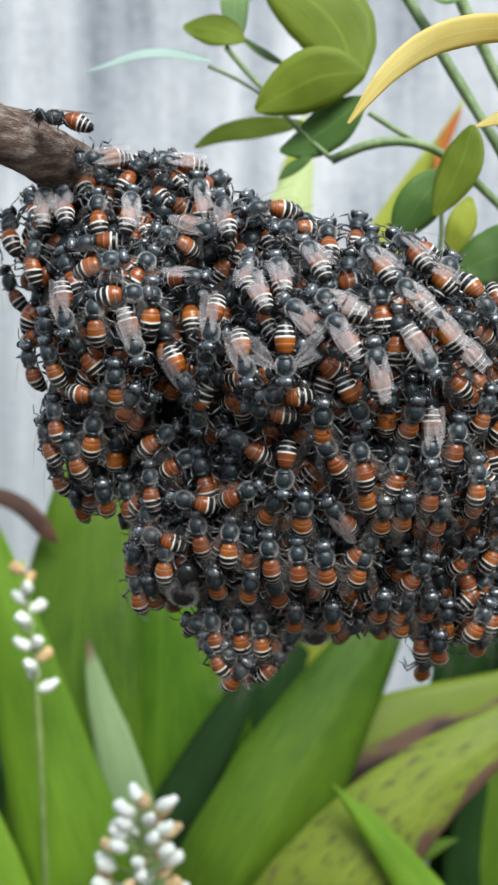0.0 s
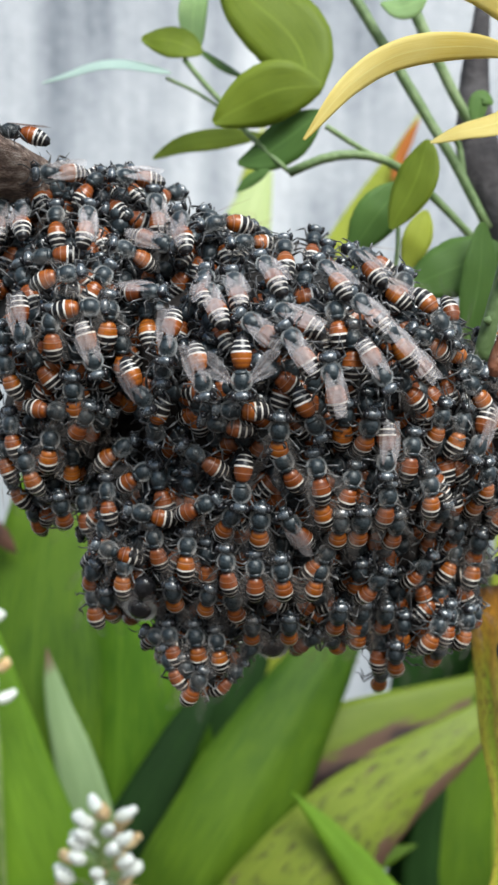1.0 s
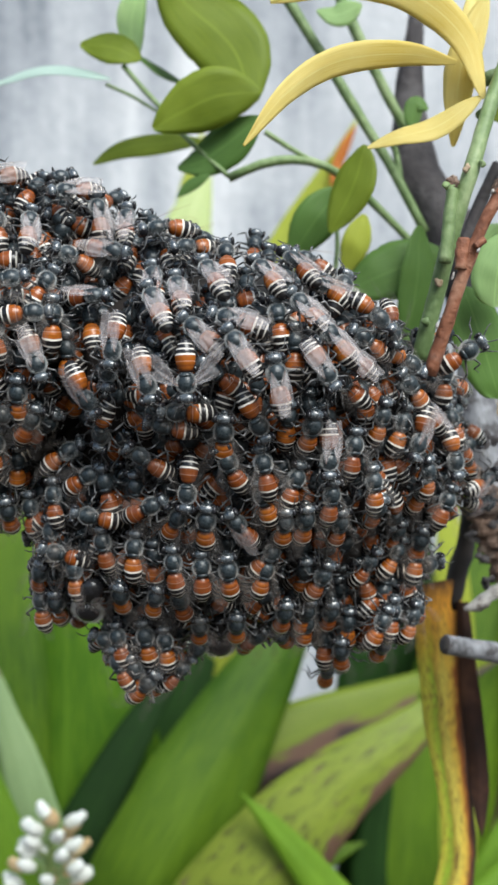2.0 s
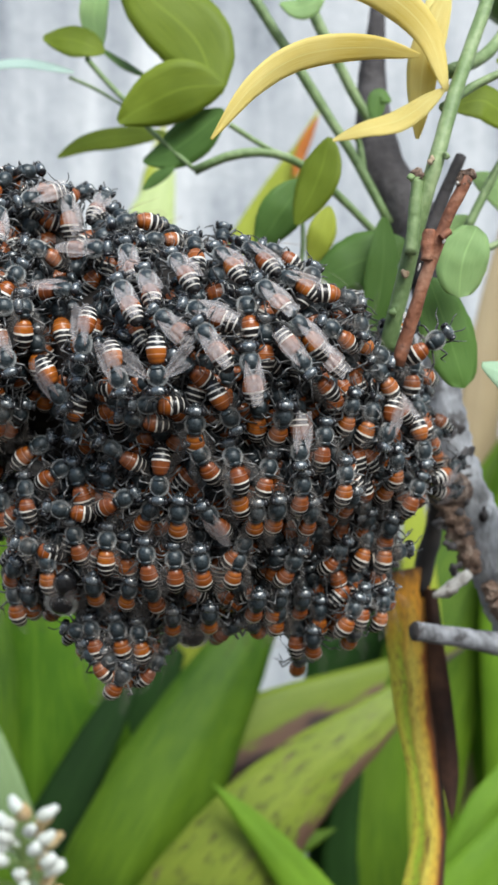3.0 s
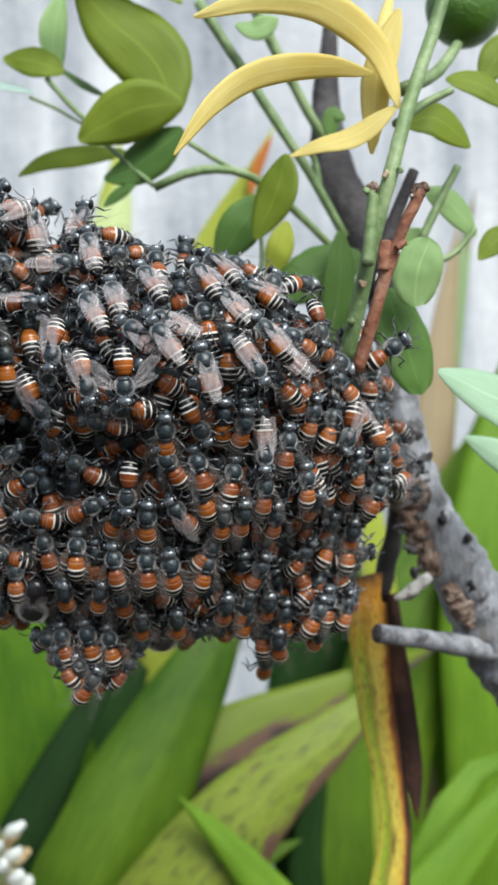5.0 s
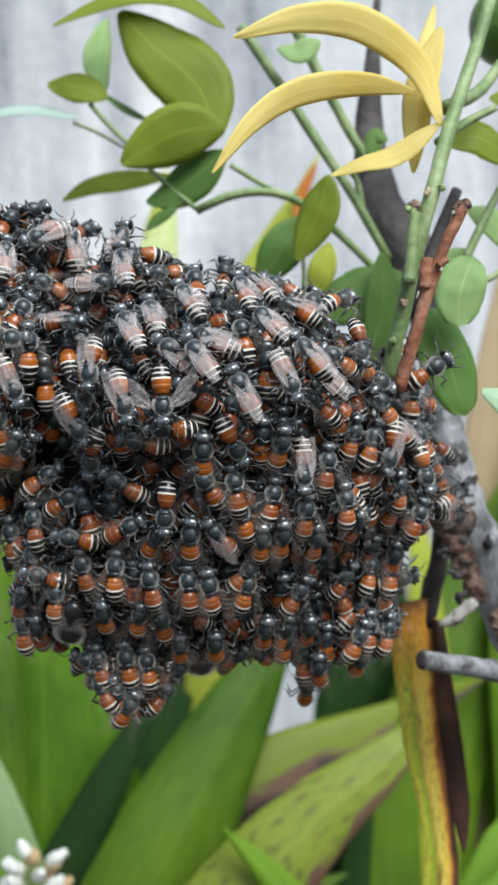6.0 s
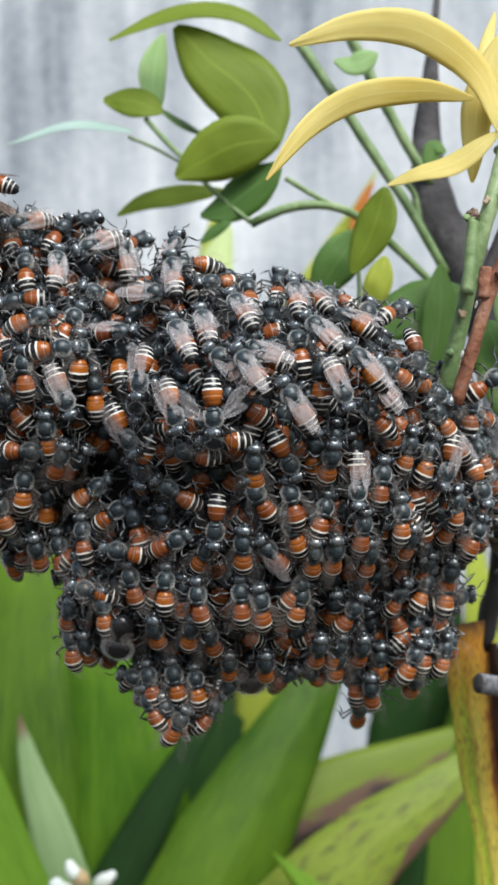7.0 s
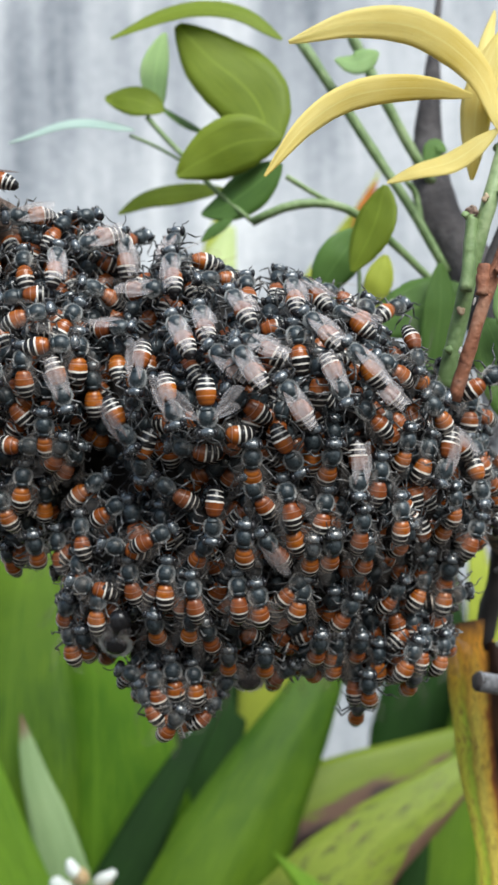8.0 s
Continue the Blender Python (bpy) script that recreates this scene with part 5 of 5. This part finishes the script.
CIT = "oval"
LEAVES = (
    (CITRUS_SILVER, "thin pale leaf seen edge on", [(-0.0077, 0.0710, 0.6802), (-0.0206, 0.0750, 0.6835), (-0.0355, 0.0780, 0.6801)], 0.0052, CIT, (0, -0.8, 0.9)),
    (CITRUS, "small olive green leaf", [(-0.0011, 0.0700, 0.6841), (-0.0066, 0.0710, 0.6868), (-0.0139, 0.0730, 0.6881)], 0.0080, CIT, (0.2, -1, 0.2)),
    (CITRUS_SHADE, "narrow dark green leaf", [(-0.0019, 0.0710, 0.6853), (0.0029, 0.0730, 0.6828), (0.0086, 0.0750, 0.6804)], 0.0042, CIT, (0, -0.8, 0.8)),
    (CITRUS, "large olive green leaf", [(0.0216, 0.0590, 0.6717), (0.0178, 0.0610, 0.6835), (0.0086, 0.0630, 0.6931), (0.0022, 0.0650, 0.7009)], 0.0165, CIT, (-0.3, -1, 0.2)),
    (CITRUS, "folded olive green leaf", [(0.0229, 0.0570, 0.6732), (0.0144, 0.0570, 0.6724), (0.0074, 0.0580, 0.6695), (0.0013, 0.0590, 0.6662)], 0.0125, CIT, (0.1, -1, -0.2)),
    (CITRUS, "slim green leaf", [(0.0124, 0.0830, 0.6706), (0.0019, 0.0850, 0.6703), (-0.0057, 0.0860, 0.6693), (-0.0122, 0.0870, 0.6662)], 0.0066, CIT, (0, -1, 0.5)),
    (CITRUS_SHADE, "dark green leaf", [(0.0229, 0.0590, 0.6687), (0.0169, 0.0610, 0.6642), (0.0114, 0.0630, 0.6609), (0.0063, 0.0650, 0.6598)], 0.0095, CIT, (0.2, -1, 0.3)),
    (CITRUS_SHADE, "small dark leaf seen edge on", [(0.0127, 0.0620, 0.6578), (0.0094, 0.0630, 0.6562), (0.0060, 0.0640, 0.6536)], 0.0028, CIT, (0.3, -0.8, 0.4)),
    (CITRUS_PALE, "pale hanging leaf", [(-0.0024, 0.0730, 0.6855), (-0.0030, 0.0760, 0.6942), (-0.0003, 0.0790, 0.7055)], 0.0072, CIT, (0.6, -1, 0)),
    (CITRUS_PALE, "small pale leaf", [(0.0445, 0.0600, 0.6926), (0.0393, 0.0600, 0.6903), (0.0353, 0.0610, 0.6916)], 0.0055, CIT, (0.2, -1, 0.2)),
    (CITRUS, "olive leaf seen from the side", [(0.0241, 0.0600, 0.6955), (0.0154, 0.0610, 0.7017), (0.0036, 0.0630, 0.7035), (-0.0119, 0.0650, 0.6980)], 0.0068, CIT, (0, -0.8, 0.6)),
    (YELLOW, "long arched yellow leaf", [(0.0476, 0.0010, 0.6601), (0.0378, -0.0050, 0.6591), (0.0273, -0.0090, 0.6564), (0.0199, -0.0120, 0.6511), (0.0133, -0.0150, 0.6427)], 0.0044, CIT, (0.25, -1, -0.5)),
    (YELLOW, "broad yellow leaf with orange tip", [(0.0537, 0.0070, 0.6565), (0.0503, 0.0070, 0.6665), (0.0408, 0.0050, 0.6727), (0.0303, 0.0030, 0.6728), (0.0191, 0.0010, 0.6689)], 0.0060, CIT, (0.2, -1, -0.4)),
    (YELLOW, "yellow leaf", [(0.0532, 0.0070, 0.6568), (0.0464, 0.0090, 0.6525), (0.0402, 0.0110, 0.6513), (0.0359, 0.0130, 0.6501)], 0.0048, CIT, (0, -1, 0.6)),
    (YELLOW, "hanging yellow leaf", [(0.0557, 0.0110, 0.6749), (0.0513, 0.0110, 0.6632), (0.0502, 0.0130, 0.6504)], 0.0058, CIT, (-0.5, -1, 0)),
    (YELLOW, "small upright yellow leaf", [(0.0535, 0.0070, 0.6568), (0.0533, 0.0130, 0.6708), (0.0567, 0.0170, 0.6815)], 0.0032, CIT, (-0.4, -1, 0)),
    (CITRUS, "olive green leaf hanging upright", [(0.0415, 0.0430, 0.6588), (0.0390, 0.0430, 0.6512), (0.0347, 0.0450, 0.6425)], 0.0088, CIT, (-0.5, -1, 0.2)),
    (CITRUS_SHADE, "dark green leaf", [(0.0386, 0.0550, 0.6535), (0.0334, 0.0550, 0.6469), (0.0284, 0.0570, 0.6396)], 0.0092, CIT, (0.2, -1, 0.2)),
    (STRAP_YELLOW, "small yellow green leaf", [(0.0442, 0.0590, 0.6490), (0.0423, 0.0590, 0.6431), (0.0402, 0.0610, 0.6367)], 0.0062, CIT, (0.1, -1, 0.2)),
    (CITRUS_PALE, "round pale green leaf", [(0.0594, 0.0110, 0.6354), (0.0568, 0.0110, 0.6299), (0.0562, 0.0120, 0.6237)], 0.0084, "round", (-0.1, -1, 0.2)),
    (CITRUS_SHADE, "mid green leaf with pale edge", [(0.0530, 0.0190, 0.6283), (0.0556, 0.0180, 0.6201), (0.0590, 0.0190, 0.6090)], 0.0098, "round", (0.1, -1, 0.1)),
    (CITRUS_SHADE, "broad green leaf behind the comb", [(0.0575, 0.0500, 0.6400), (0.0493, 0.0500, 0.6366), (0.0383, 0.0520, 0.6320)], 0.0120, CIT, (0, -1, 0.2)),
    (CITRUS_SHADE, "upright green leaf", [(0.0527, 0.0470, 0.6443), (0.0519, 0.0470, 0.6326), (0.0494, 0.0490, 0.6192)], 0.0075, CIT, (0.2, -1, 0)),
    (CITRUS_MIST, "pale pointed leaf with folded rib", [(0.0831, 0.0140, 0.6023), (0.0702, 0.0100, 0.6070), (0.0582, 0.0070, 0.6122)], 0.0106, CIT, (-0.1, -1, 0.5)),
    (CITRUS_MIST, "pale pointed leaf", [(0.0882, 0.0300, 0.5912), (0.0785, 0.0280, 0.5965), (0.0693, 0.0260, 0.6012)], 0.0076, CIT, (-0.1, -1, 0.5)),
    (CITRUS, "olive leaf beside the stem", [(0.0602, 0.0270, 0.6599), (0.0668, 0.0270, 0.6610), (0.0742, 0.0290, 0.6562)], 0.0085, CIT, (0, -1, 0.4)),
    (CITRUS_PALE, "pale leaf", [(0.0683, 0.0400, 0.6509), (0.0735, 0.0400, 0.6480), (0.0795, 0.0420, 0.6418)], 0.0070, CIT, (0.2, -1, 0.2)),
    (CITRUS, "green leaf", [(0.0871, 0.0350, 0.6412), (0.0811, 0.0350, 0.6396), (0.0770, 0.0350, 0.6358)], 0.0060, CIT, (0, -1, 0.4)),
    (CITRUS, "yellow green leaf", [(0.0704, 0.0300, 0.6694), (0.0772, 0.0300, 0.6684), (0.0837, 0.0300, 0.6636)], 0.0065, CIT, (0, -1, 0.4)),
    (CITRUS, "green leaf", [(0.0945, 0.0450, 0.6830), (0.0883, 0.0450, 0.6805), (0.0831, 0.0450, 0.6735)], 0.0080, CIT, (0, -1, 0.2)),
    (CITRUS_SHADE, "small green leaf", [(0.0568, 0.0550, 0.6694), (0.0544, 0.0550, 0.6706), (0.0532, 0.0550, 0.6647)], 0.0040, CIT, (0, -1, 0.2)),
    (CITRUS_PALE, "pale green leaf", [(0.0629, 0.0400, 0.6347), (0.0643, 0.0400, 0.6403), (0.0674, 0.0400, 0.6430)], 0.0060, CIT, (0, -1, 0.2)),
)
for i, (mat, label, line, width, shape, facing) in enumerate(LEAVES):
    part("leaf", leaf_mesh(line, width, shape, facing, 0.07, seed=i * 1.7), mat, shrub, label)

fruit = blob(bmesh.new(), (0.0824, 0.0500, 0.6918), (0.0082, 0.0082, 0.0086), segments=28, rings=18)
tagged(part("lime", fruit, LIME), "small unripe green lime hanging in the shrub", "fruit")

# ---- strap-leaved lilies behind ----
lily = thing("lily_clump", "clump of broad strap-leaved garden lilies", "lily")
BLADES = (
    (STRAP_LIGHT, "broad light green strap leaf", [(-0.0044, 0.2550, 0.0477), (-0.0454, 0.1950, 0.4306), (-0.0635, 0.2000, 0.4888), (-0.0774, 0.2050, 0.5375), (-0.0888, 0.2100, 0.5819)], 0.034, 0),
    (STRAP, "mid green strap leaf", [(-0.0319, 0.2850, 0.0535), (-0.0635, 0.2550, 0.4172), (-0.0661, 0.2550, 0.5016), (-0.0629, 0.2650, 0.5641), (-0.0533, 0.2750, 0.6319)], 0.052, 0),
    (STRAP_LIGHT, "very broad green strap leaf", [(-0.0049, 0.2950, 0.0413), (-0.0389, 0.2750, 0.4284), (-0.0356, 0.2750, 0.4748), (-0.0345, 0.2750, 0.5124), (-0.0356, 0.2750, 0.5522), (-0.0400, 0.2750, 0.5965)], 0.074, 0),
    (STRAP, "broad leaning green strap leaf", [(-0.1251, 0.2950, 0.1107), (-0.0080, 0.2250, 0.4420), (0.0117, 0.2300, 0.4737), (0.0299, 0.2400, 0.5021), (0.0474, 0.2500, 0.5289), (0.0668, 0.2650, 0.5620)], 0.042, -0.35),
    (STRAP_BLUE, "bluish green leaning strap leaf", [(-0.0557, 0.2950, 0.1107), (0.0061, 0.2500, 0.4256), (0.0217, 0.2500, 0.4590), (0.0336, 0.2550, 0.4837), (0.0425, 0.2600, 0.5026)], 0.020, 0),
    (STRAP_SHADE, "strap leaf darkened for the shade of a gap", [(0.1028, 0.3350, 0.0681), (0.0873, 0.2650, 0.4106), (0.0852, 0.2650, 0.4452), (0.0938, 0.2700, 0.4806)], 0.034, 0),
    (STRAP_SPOT, "yellowing strap leaf with brown blotches", [(-0.2365, 0.3350, 0.0681), (0.0189, 0.2150, 0.4365), (0.0540, 0.2200, 0.4769), (0.0861, 0.2250, 0.4988), (0.1140, 0.2350, 0.5162)], 0.043, 0),
    (STRAP_SCORCH, "yellow green strap leaf with scorched edge", [(-0.1650, 0.3350, 0.1817), (0.0096, 0.2600, 0.4677), (0.0550, 0.2650, 0.4907), (0.0930, 0.2700, 0.5011), (0.1461, 0.2850, 0.5166)], 0.027, 0),
    (STRAP_LIGHT, "bright young strap leaf with sharp tip", [(0.1782, 0.3350, 0.0681), (0.0784, 0.2070, 0.4137), (0.0609, 0.2090, 0.4447), (0.0433, 0.2110, 0.4684), (0.0279, 0.2130, 0.4852)], 0.025, 0),
    (STRAP_PALE, "grey green strap leaf with withered tip", [(-0.0274, 0.2850, 0.1892), (-0.0399, 0.2300, 0.4539), (-0.0475, 0.2350, 0.4902), (-0.0542, 0.2400, 0.5092), (-0.0589, 0.2450, 0.5287)], 0.021, 0),
    (STRAP_LIGHT, "arching light strap leaf", [(0.0861, 0.3350, 0.0314), (0.1026, 0.2050, 0.4207), (0.1209, 0.2100, 0.4682), (0.1361, 0.2150, 0.4835), (0.1687, 0.2250, 0.4864)], 0.019, 0),
    (STRAP_LIGHT, "bright strap leaf", [(0.0654, 0.3350, 0.0360), (0.0955, 0.1850, 0.4377), (0.1198, 0.1900, 0.4632), (0.1428, 0.1950, 0.4824), (0.1734, 0.2050, 0.5010)], 0.022, 0),
    (STRAP, "green strap leaf behind the trunk", [(0.0897, 0.3550, 0.0090), (0.1155, 0.2950, 0.4375), (0.1312, 0.2950, 0.5040), (0.1658, 0.3050, 0.5698), (0.2166, 0.3150, 0.6450)], 0.047, 0),
    (STRAP_LIGHT, "light strap leaf behind the trunk", [(0.1846, 0.3550, -0.0121), (0.1681, 0.2850, 0.4500), (0.1702, 0.2850, 0.5463), (0.1847, 0.2950, 0.6065), (0.2136, 0.3050, 0.6747)], 0.040, 0),
    (STRAP_WITHER, "withered pale brown strap leaf", [(0.1281, 0.3550, 0.0005), (0.1473, 0.3150, 0.4686), (0.1547, 0.3150, 0.5700), (0.1684, 0.3250, 0.6474), (0.1831, 0.3350, 0.7070)], 0.025, 0),
    (STRAP_PALE, "withered pale strap leaf", [(0.1209, 0.3850, -0.0302), (0.1547, 0.3350, 0.4896), (0.1666, 0.3350, 0.5951), (0.1851, 0.3450, 0.6763), (0.1999, 0.3550, 0.7280)], 0.018, 0),
    (STRAP_YELLOW, "pale yellow green strap leaf", [(0.0464, 0.4150, -0.0170), (0.0425, 0.3350, 0.4954), (0.0183, 0.2950, 0.6379), (0.0153, 0.2900, 0.6924), (0.0229, 0.2950, 0.7351)], 0.034, 0),
    (STRAP_YELLOW, "yellow strap leaf tip", [(-0.0055, 0.4150, -0.0344), (0.0369, 0.2950, 0.5770), (0.0458, 0.2450, 0.6614), (0.0609, 0.2400, 0.6931), (0.0791, 0.2450, 0.7264)], 0.020, 0),
    (STRAP_LIGHT, "bright strap leaf by the wall", [(0.2000, 0.3600, 0.0000), (0.1560, 0.3100, 0.4943), (0.1664, 0.3000, 0.5550), (0.1805, 0.3000, 0.5992), (0.1999, 0.3050, 0.6443), (0.2177, 0.3100, 0.6883)], 0.030, 0),
    (STRAP_YELLOW, "yellow green strap leaf behind the comb", [(0.1000, 0.3300, 0.0000), (0.1175, 0.2700, 0.5233), (0.1162, 0.2650, 0.5514), (0.1156, 0.2650, 0.5741), (0.1139, 0.2700, 0.5993)], 0.026, 0),
    (STRAP_SHADE, "strap leaf coloured for the shade deep in the clump", [(-0.0500, 0.3700, 0.0000), (-0.0276, 0.3300, 0.3721), (-0.0164, 0.3300, 0.4343), (-0.0090, 0.3350, 0.4753), (-0.0028, 0.3400, 0.5198)], 0.040, 0),
    (STRAP_SHADE, "strap leaf coloured for the shade deep in the clump", [(-0.0200, 0.3900, 0.0000), (-0.0365, 0.3500, 0.3629), (-0.0313, 0.3500, 0.4276), (-0.0264, 0.3550, 0.4703), (-0.0253, 0.3600, 0.5219)], 0.036, 0),
    (STRAP_SHADE, "strap leaf coloured for the shade deep in the clump", [(0.0000, 0.3600, 0.0000), (-0.0082, 0.3100, 0.4386), (0.0047, 0.3100, 0.4769), (0.0177, 0.3150, 0.5103), (0.0325, 0.3200, 0.5447)], 0.034, 0),
    (STRAP_SHADE, "leaf coloured for the shade between the blades", [(-0.0857, 0.3350, 0.0681), (-0.0394, 0.2450, 0.4318), (-0.0201, 0.2510, 0.4754), (-0.0023, 0.2570, 0.5054), (0.0171, 0.2650, 0.5317)], 0.024, 0),
    # Dark leaf widened over the gap, its colour standing for shaded wall.
    (STRAP_SHADE, "added strap leaf coloured for the shaded gap behind", [(0.1239, 0.3850, -0.0309), (0.1101, 0.3250, 0.4310), (0.1030, 0.3200, 0.5015), (0.1112, 0.3250, 0.5410), (0.1222, 0.3350, 0.5813)], 0.062, 0),
    (STRAP, "green strap leaf", [(0.0966, 0.3350, 0.0290), (0.0962, 0.2650, 0.3951), (0.0960, 0.2650, 0.4401), (0.1038, 0.2700, 0.4832), (0.1241, 0.2750, 0.5314)], 0.029, 0),
    (STRAP, "green strap leaf low down", [(0.0196, 0.3350, 0.0462), (0.0149, 0.2550, 0.3984), (0.0355, 0.2550, 0.4281), (0.0565, 0.2600, 0.4414), (0.0802, 0.2650, 0.4484)], 0.029, 0),
    (STRAP_LIGHT, "light green strap leaf", [(-0.0771, 0.2850, 0.0987), (-0.0737, 0.1750, 0.4434), (-0.0799, 0.1800, 0.4758), (-0.0881, 0.1850, 0.5004)], 0.034, 0),
)
for i, (mat, label, line, width, twist) in enumerate(BLADES):
    part("strap_leaf", leaf_mesh(line, width, "strap", (0, -1, 0.3), 0.12 if twist == 0 else 0.42, 30, 0.05, 0.0009, i * 2.3, twist), mat, lily, label)
# Filler leaves, coloured dark for the shade in the gaps of the clump.
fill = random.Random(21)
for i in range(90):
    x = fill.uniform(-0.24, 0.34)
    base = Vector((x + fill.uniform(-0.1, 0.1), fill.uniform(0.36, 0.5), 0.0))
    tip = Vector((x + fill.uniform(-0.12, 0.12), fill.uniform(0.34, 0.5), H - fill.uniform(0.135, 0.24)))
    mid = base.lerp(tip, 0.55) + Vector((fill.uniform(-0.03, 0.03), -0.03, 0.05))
    part("strap_leaf", leaf_mesh([base, mid, tip], fill.uniform(0.03, 0.05), "strap", (fill.uniform(-0.5, 0.5), -1, 0.3), 0.12, 16, 0.05, 0.0009, i), STRAP_SHADE, lily, "filler strap leaf in shade-dark green")

part("strap_leaf", leaf_mesh([(-0.0025, 0.2870, 0.5918), (0.0084, 0.2850, 0.6507), (0.0145, 0.2850, 0.6869), (0.0245, 0.2900, 0.7180)], 0.030, CIT, (0.1, -1, 0.2), 0.15, 22, 0.05, 0.0009, 1.3), STRAP_TIP, lily, "pale yellow green strap leaf")
part("strap_leaf", leaf_mesh([(0.0261, 0.2450, 0.6218), (0.0446, 0.2430, 0.6632), (0.0592, 0.2400, 0.6899), (0.0733, 0.2370, 0.7144)], 0.0165, CIT, (0.2, -1, 0.2), 0.15, 22, 0.05, 0.0009, 3.3), STRAP_YELLOW, lily, "yellow strap leaf with orange tip")
part("strap_leaf", leaf_mesh([(0.0662, 0.2350, 0.6971), (0.0701, 0.2350, 0.7080), (0.0757, 0.2350, 0.7191)], 0.0045, CIT, (0.3, -1, 0), 0.2, 14, 0.1), STRAP_ORANGE, lily, "withered orange leaf tip")
dying = thing("dying_leaf", "hanging yellow strap leaf drying brown along one edge", "leaf")
part("blade", leaf_mesh([(0.0604, 0.0670, 0.5722), (0.0612, 0.0680, 0.5618), (0.0626, 0.0700, 0.5400), (0.0657, 0.0730, 0.5149), (0.0636, 0.0750, 0.4926), (0.0662, 0.0850, 0.4444)], 0.0108, "hanging", (0.15, -1, 0.1), 0.25, 36, 0.12, 0.0006, 4.2), STRAP_DYING, dying, "yellow blade with black brown edge")
part("stalk", tube(bmesh.new(), [(0.0642, 0.0715, 0.5662), (0.0651, 0.0705, 0.5726), (0.0665, 0.0680, 0.5803), (0.0664, 0.0630, 0.5880), (0.0662, 0.0570, 0.5954)], [0.0022, 0.0022, 0.0018, 0.0014], 10, 14, 0.2), CHAR, dying, "shrivelled black stalk")
part("dry_edge", leaf_mesh([(0.0656, 0.0680, 0.5678), (0.0665, 0.0680, 0.5539), (0.0688, 0.0700, 0.5345), (0.0702, 0.0720, 0.5160)], 0.0042, "strap", (-0.4, -1, 0), 0.2, 16, 0.2, 0.0006, 2.2), DRY, dying, "curled dark brown edge")

wither = thing("withered_leaf", "blurred dark withered leaf hanging by the wall", "leaf")
part("blade", leaf_mesh([(-0.1058, 0.2550, 0.5818), (-0.0889, 0.2550, 0.5787), (-0.0804, 0.2550, 0.5723), (-0.0718, 0.2600, 0.5613)], 0.007, "strap", (0.2, -1, 0.4), 0.3, 14, 0.15), DRY, wither)


# ---- white flower spikes ----
def flower_spike(line, count, size, seed, spread, top):
    """Buds crowd the top metres of the stalk."""
    r = random.Random(seed)
    spike = thing("flower_spike", "spike of small white waxy buds with withered florets", "flower", "flower spikes")
    pts = curve_points(line, 400)
    first = 1 - top / sum((b - a).length for a, b in zip(pts, pts[1:]))
    part("stalk", tube(bmesh.new(), line, [0.0016, 0.0014, 0.0008], 8, 20), STALK, spike)
    for i in range(count):
        u = first + (1 - first) * (i + r.uniform(-0.3, 0.3)) / count
        c = pts[max(0, min(400, int(400 * u)))]
        a = i * 2.4 + r.uniform(-0.4, 0.4)
        reach = spread * (0.3 + 0.7 * min(1, 1.6 * (1 - u) / (1 - first)))
        d = Vector((math.cos(a), math.sin(a), 0.45)).normalized()
        tipp = c + d * reach
        part("pedicel", tube(bmesh.new(), [c, c.lerp(tipp, 0.6) + Vector((0, 0, 0.0005)), tipp], [0.0005, 0.0004], 5, 4), STALK, spike)
        old = r.random() < 0.26
        turn = d.to_track_quat("Z", "Y").to_matrix().to_4x4()
        bm = blob(bmesh.new(), tipp + d * size * 0.6, (size * 0.62, size * 0.62, size), turn, 10, 8)
        blob(bm, tipp + d * size * 1.1 + Vector((r.uniform(-.3, .3), r.uniform(-.3, .3), 0.2)) * size, (size * 0.45,) * 3, turn, 8, 6)
        part("bud", bm, PETAL_OLD if old else PETAL, spike, "withered brown floret" if old else "white bud")


flower_spike([(-0.0477, 0.2550, 0.0688), (-0.0349, 0.1800, 0.4238), (-0.0333, 0.1750, 0.4634), (-0.0311, 0.1700, 0.4926)], 92, 0.0033, 3, 0.016, 0.085)
flower_spike([(-0.0657, 0.2550, 0.0688), (-0.0655, 0.1950, 0.4704), (-0.0668, 0.1850, 0.5320), (-0.0696, 0.1800, 0.5640)], 13, 0.0031, 5, 0.0016, 0.042)


# ---- who walks where ----
def motions():
    r = random.Random(5)
    for b, x, z, heading, style, stops, lift, pitch, roll in PLACED:
        if stops:
            if stops[0][0] > 0:
                stops = [(0.0, *stops[0][1:])] + stops
            if stops[-1][0] < 8:
                stops = stops + [(8.0, *stops[-1][1:])]
            walk(b, [(t, bee_pose(p, q, a, lift, pitch, roll)) for t, p, q, a in stops])
        elif style != DEEP and r.random() < 0.6:
            rows, t = [], 0.0
            amount = r.choice((0.5, 1.0, 1.8))
            while t < 8.0:
                rows.append((t, bee_pose(x + r.gauss(0, 0.12) * amount, z + r.gauss(0, 0.12) * amount, heading + r.gauss(0, 2) * amount, lift, pitch + r.gauss(0, 1.5) * amount, roll)))
                t += r.uniform(0.4, 1.1)
            rows.append((8.0, rows[0][1]))
            walk(b, rows)


motions()
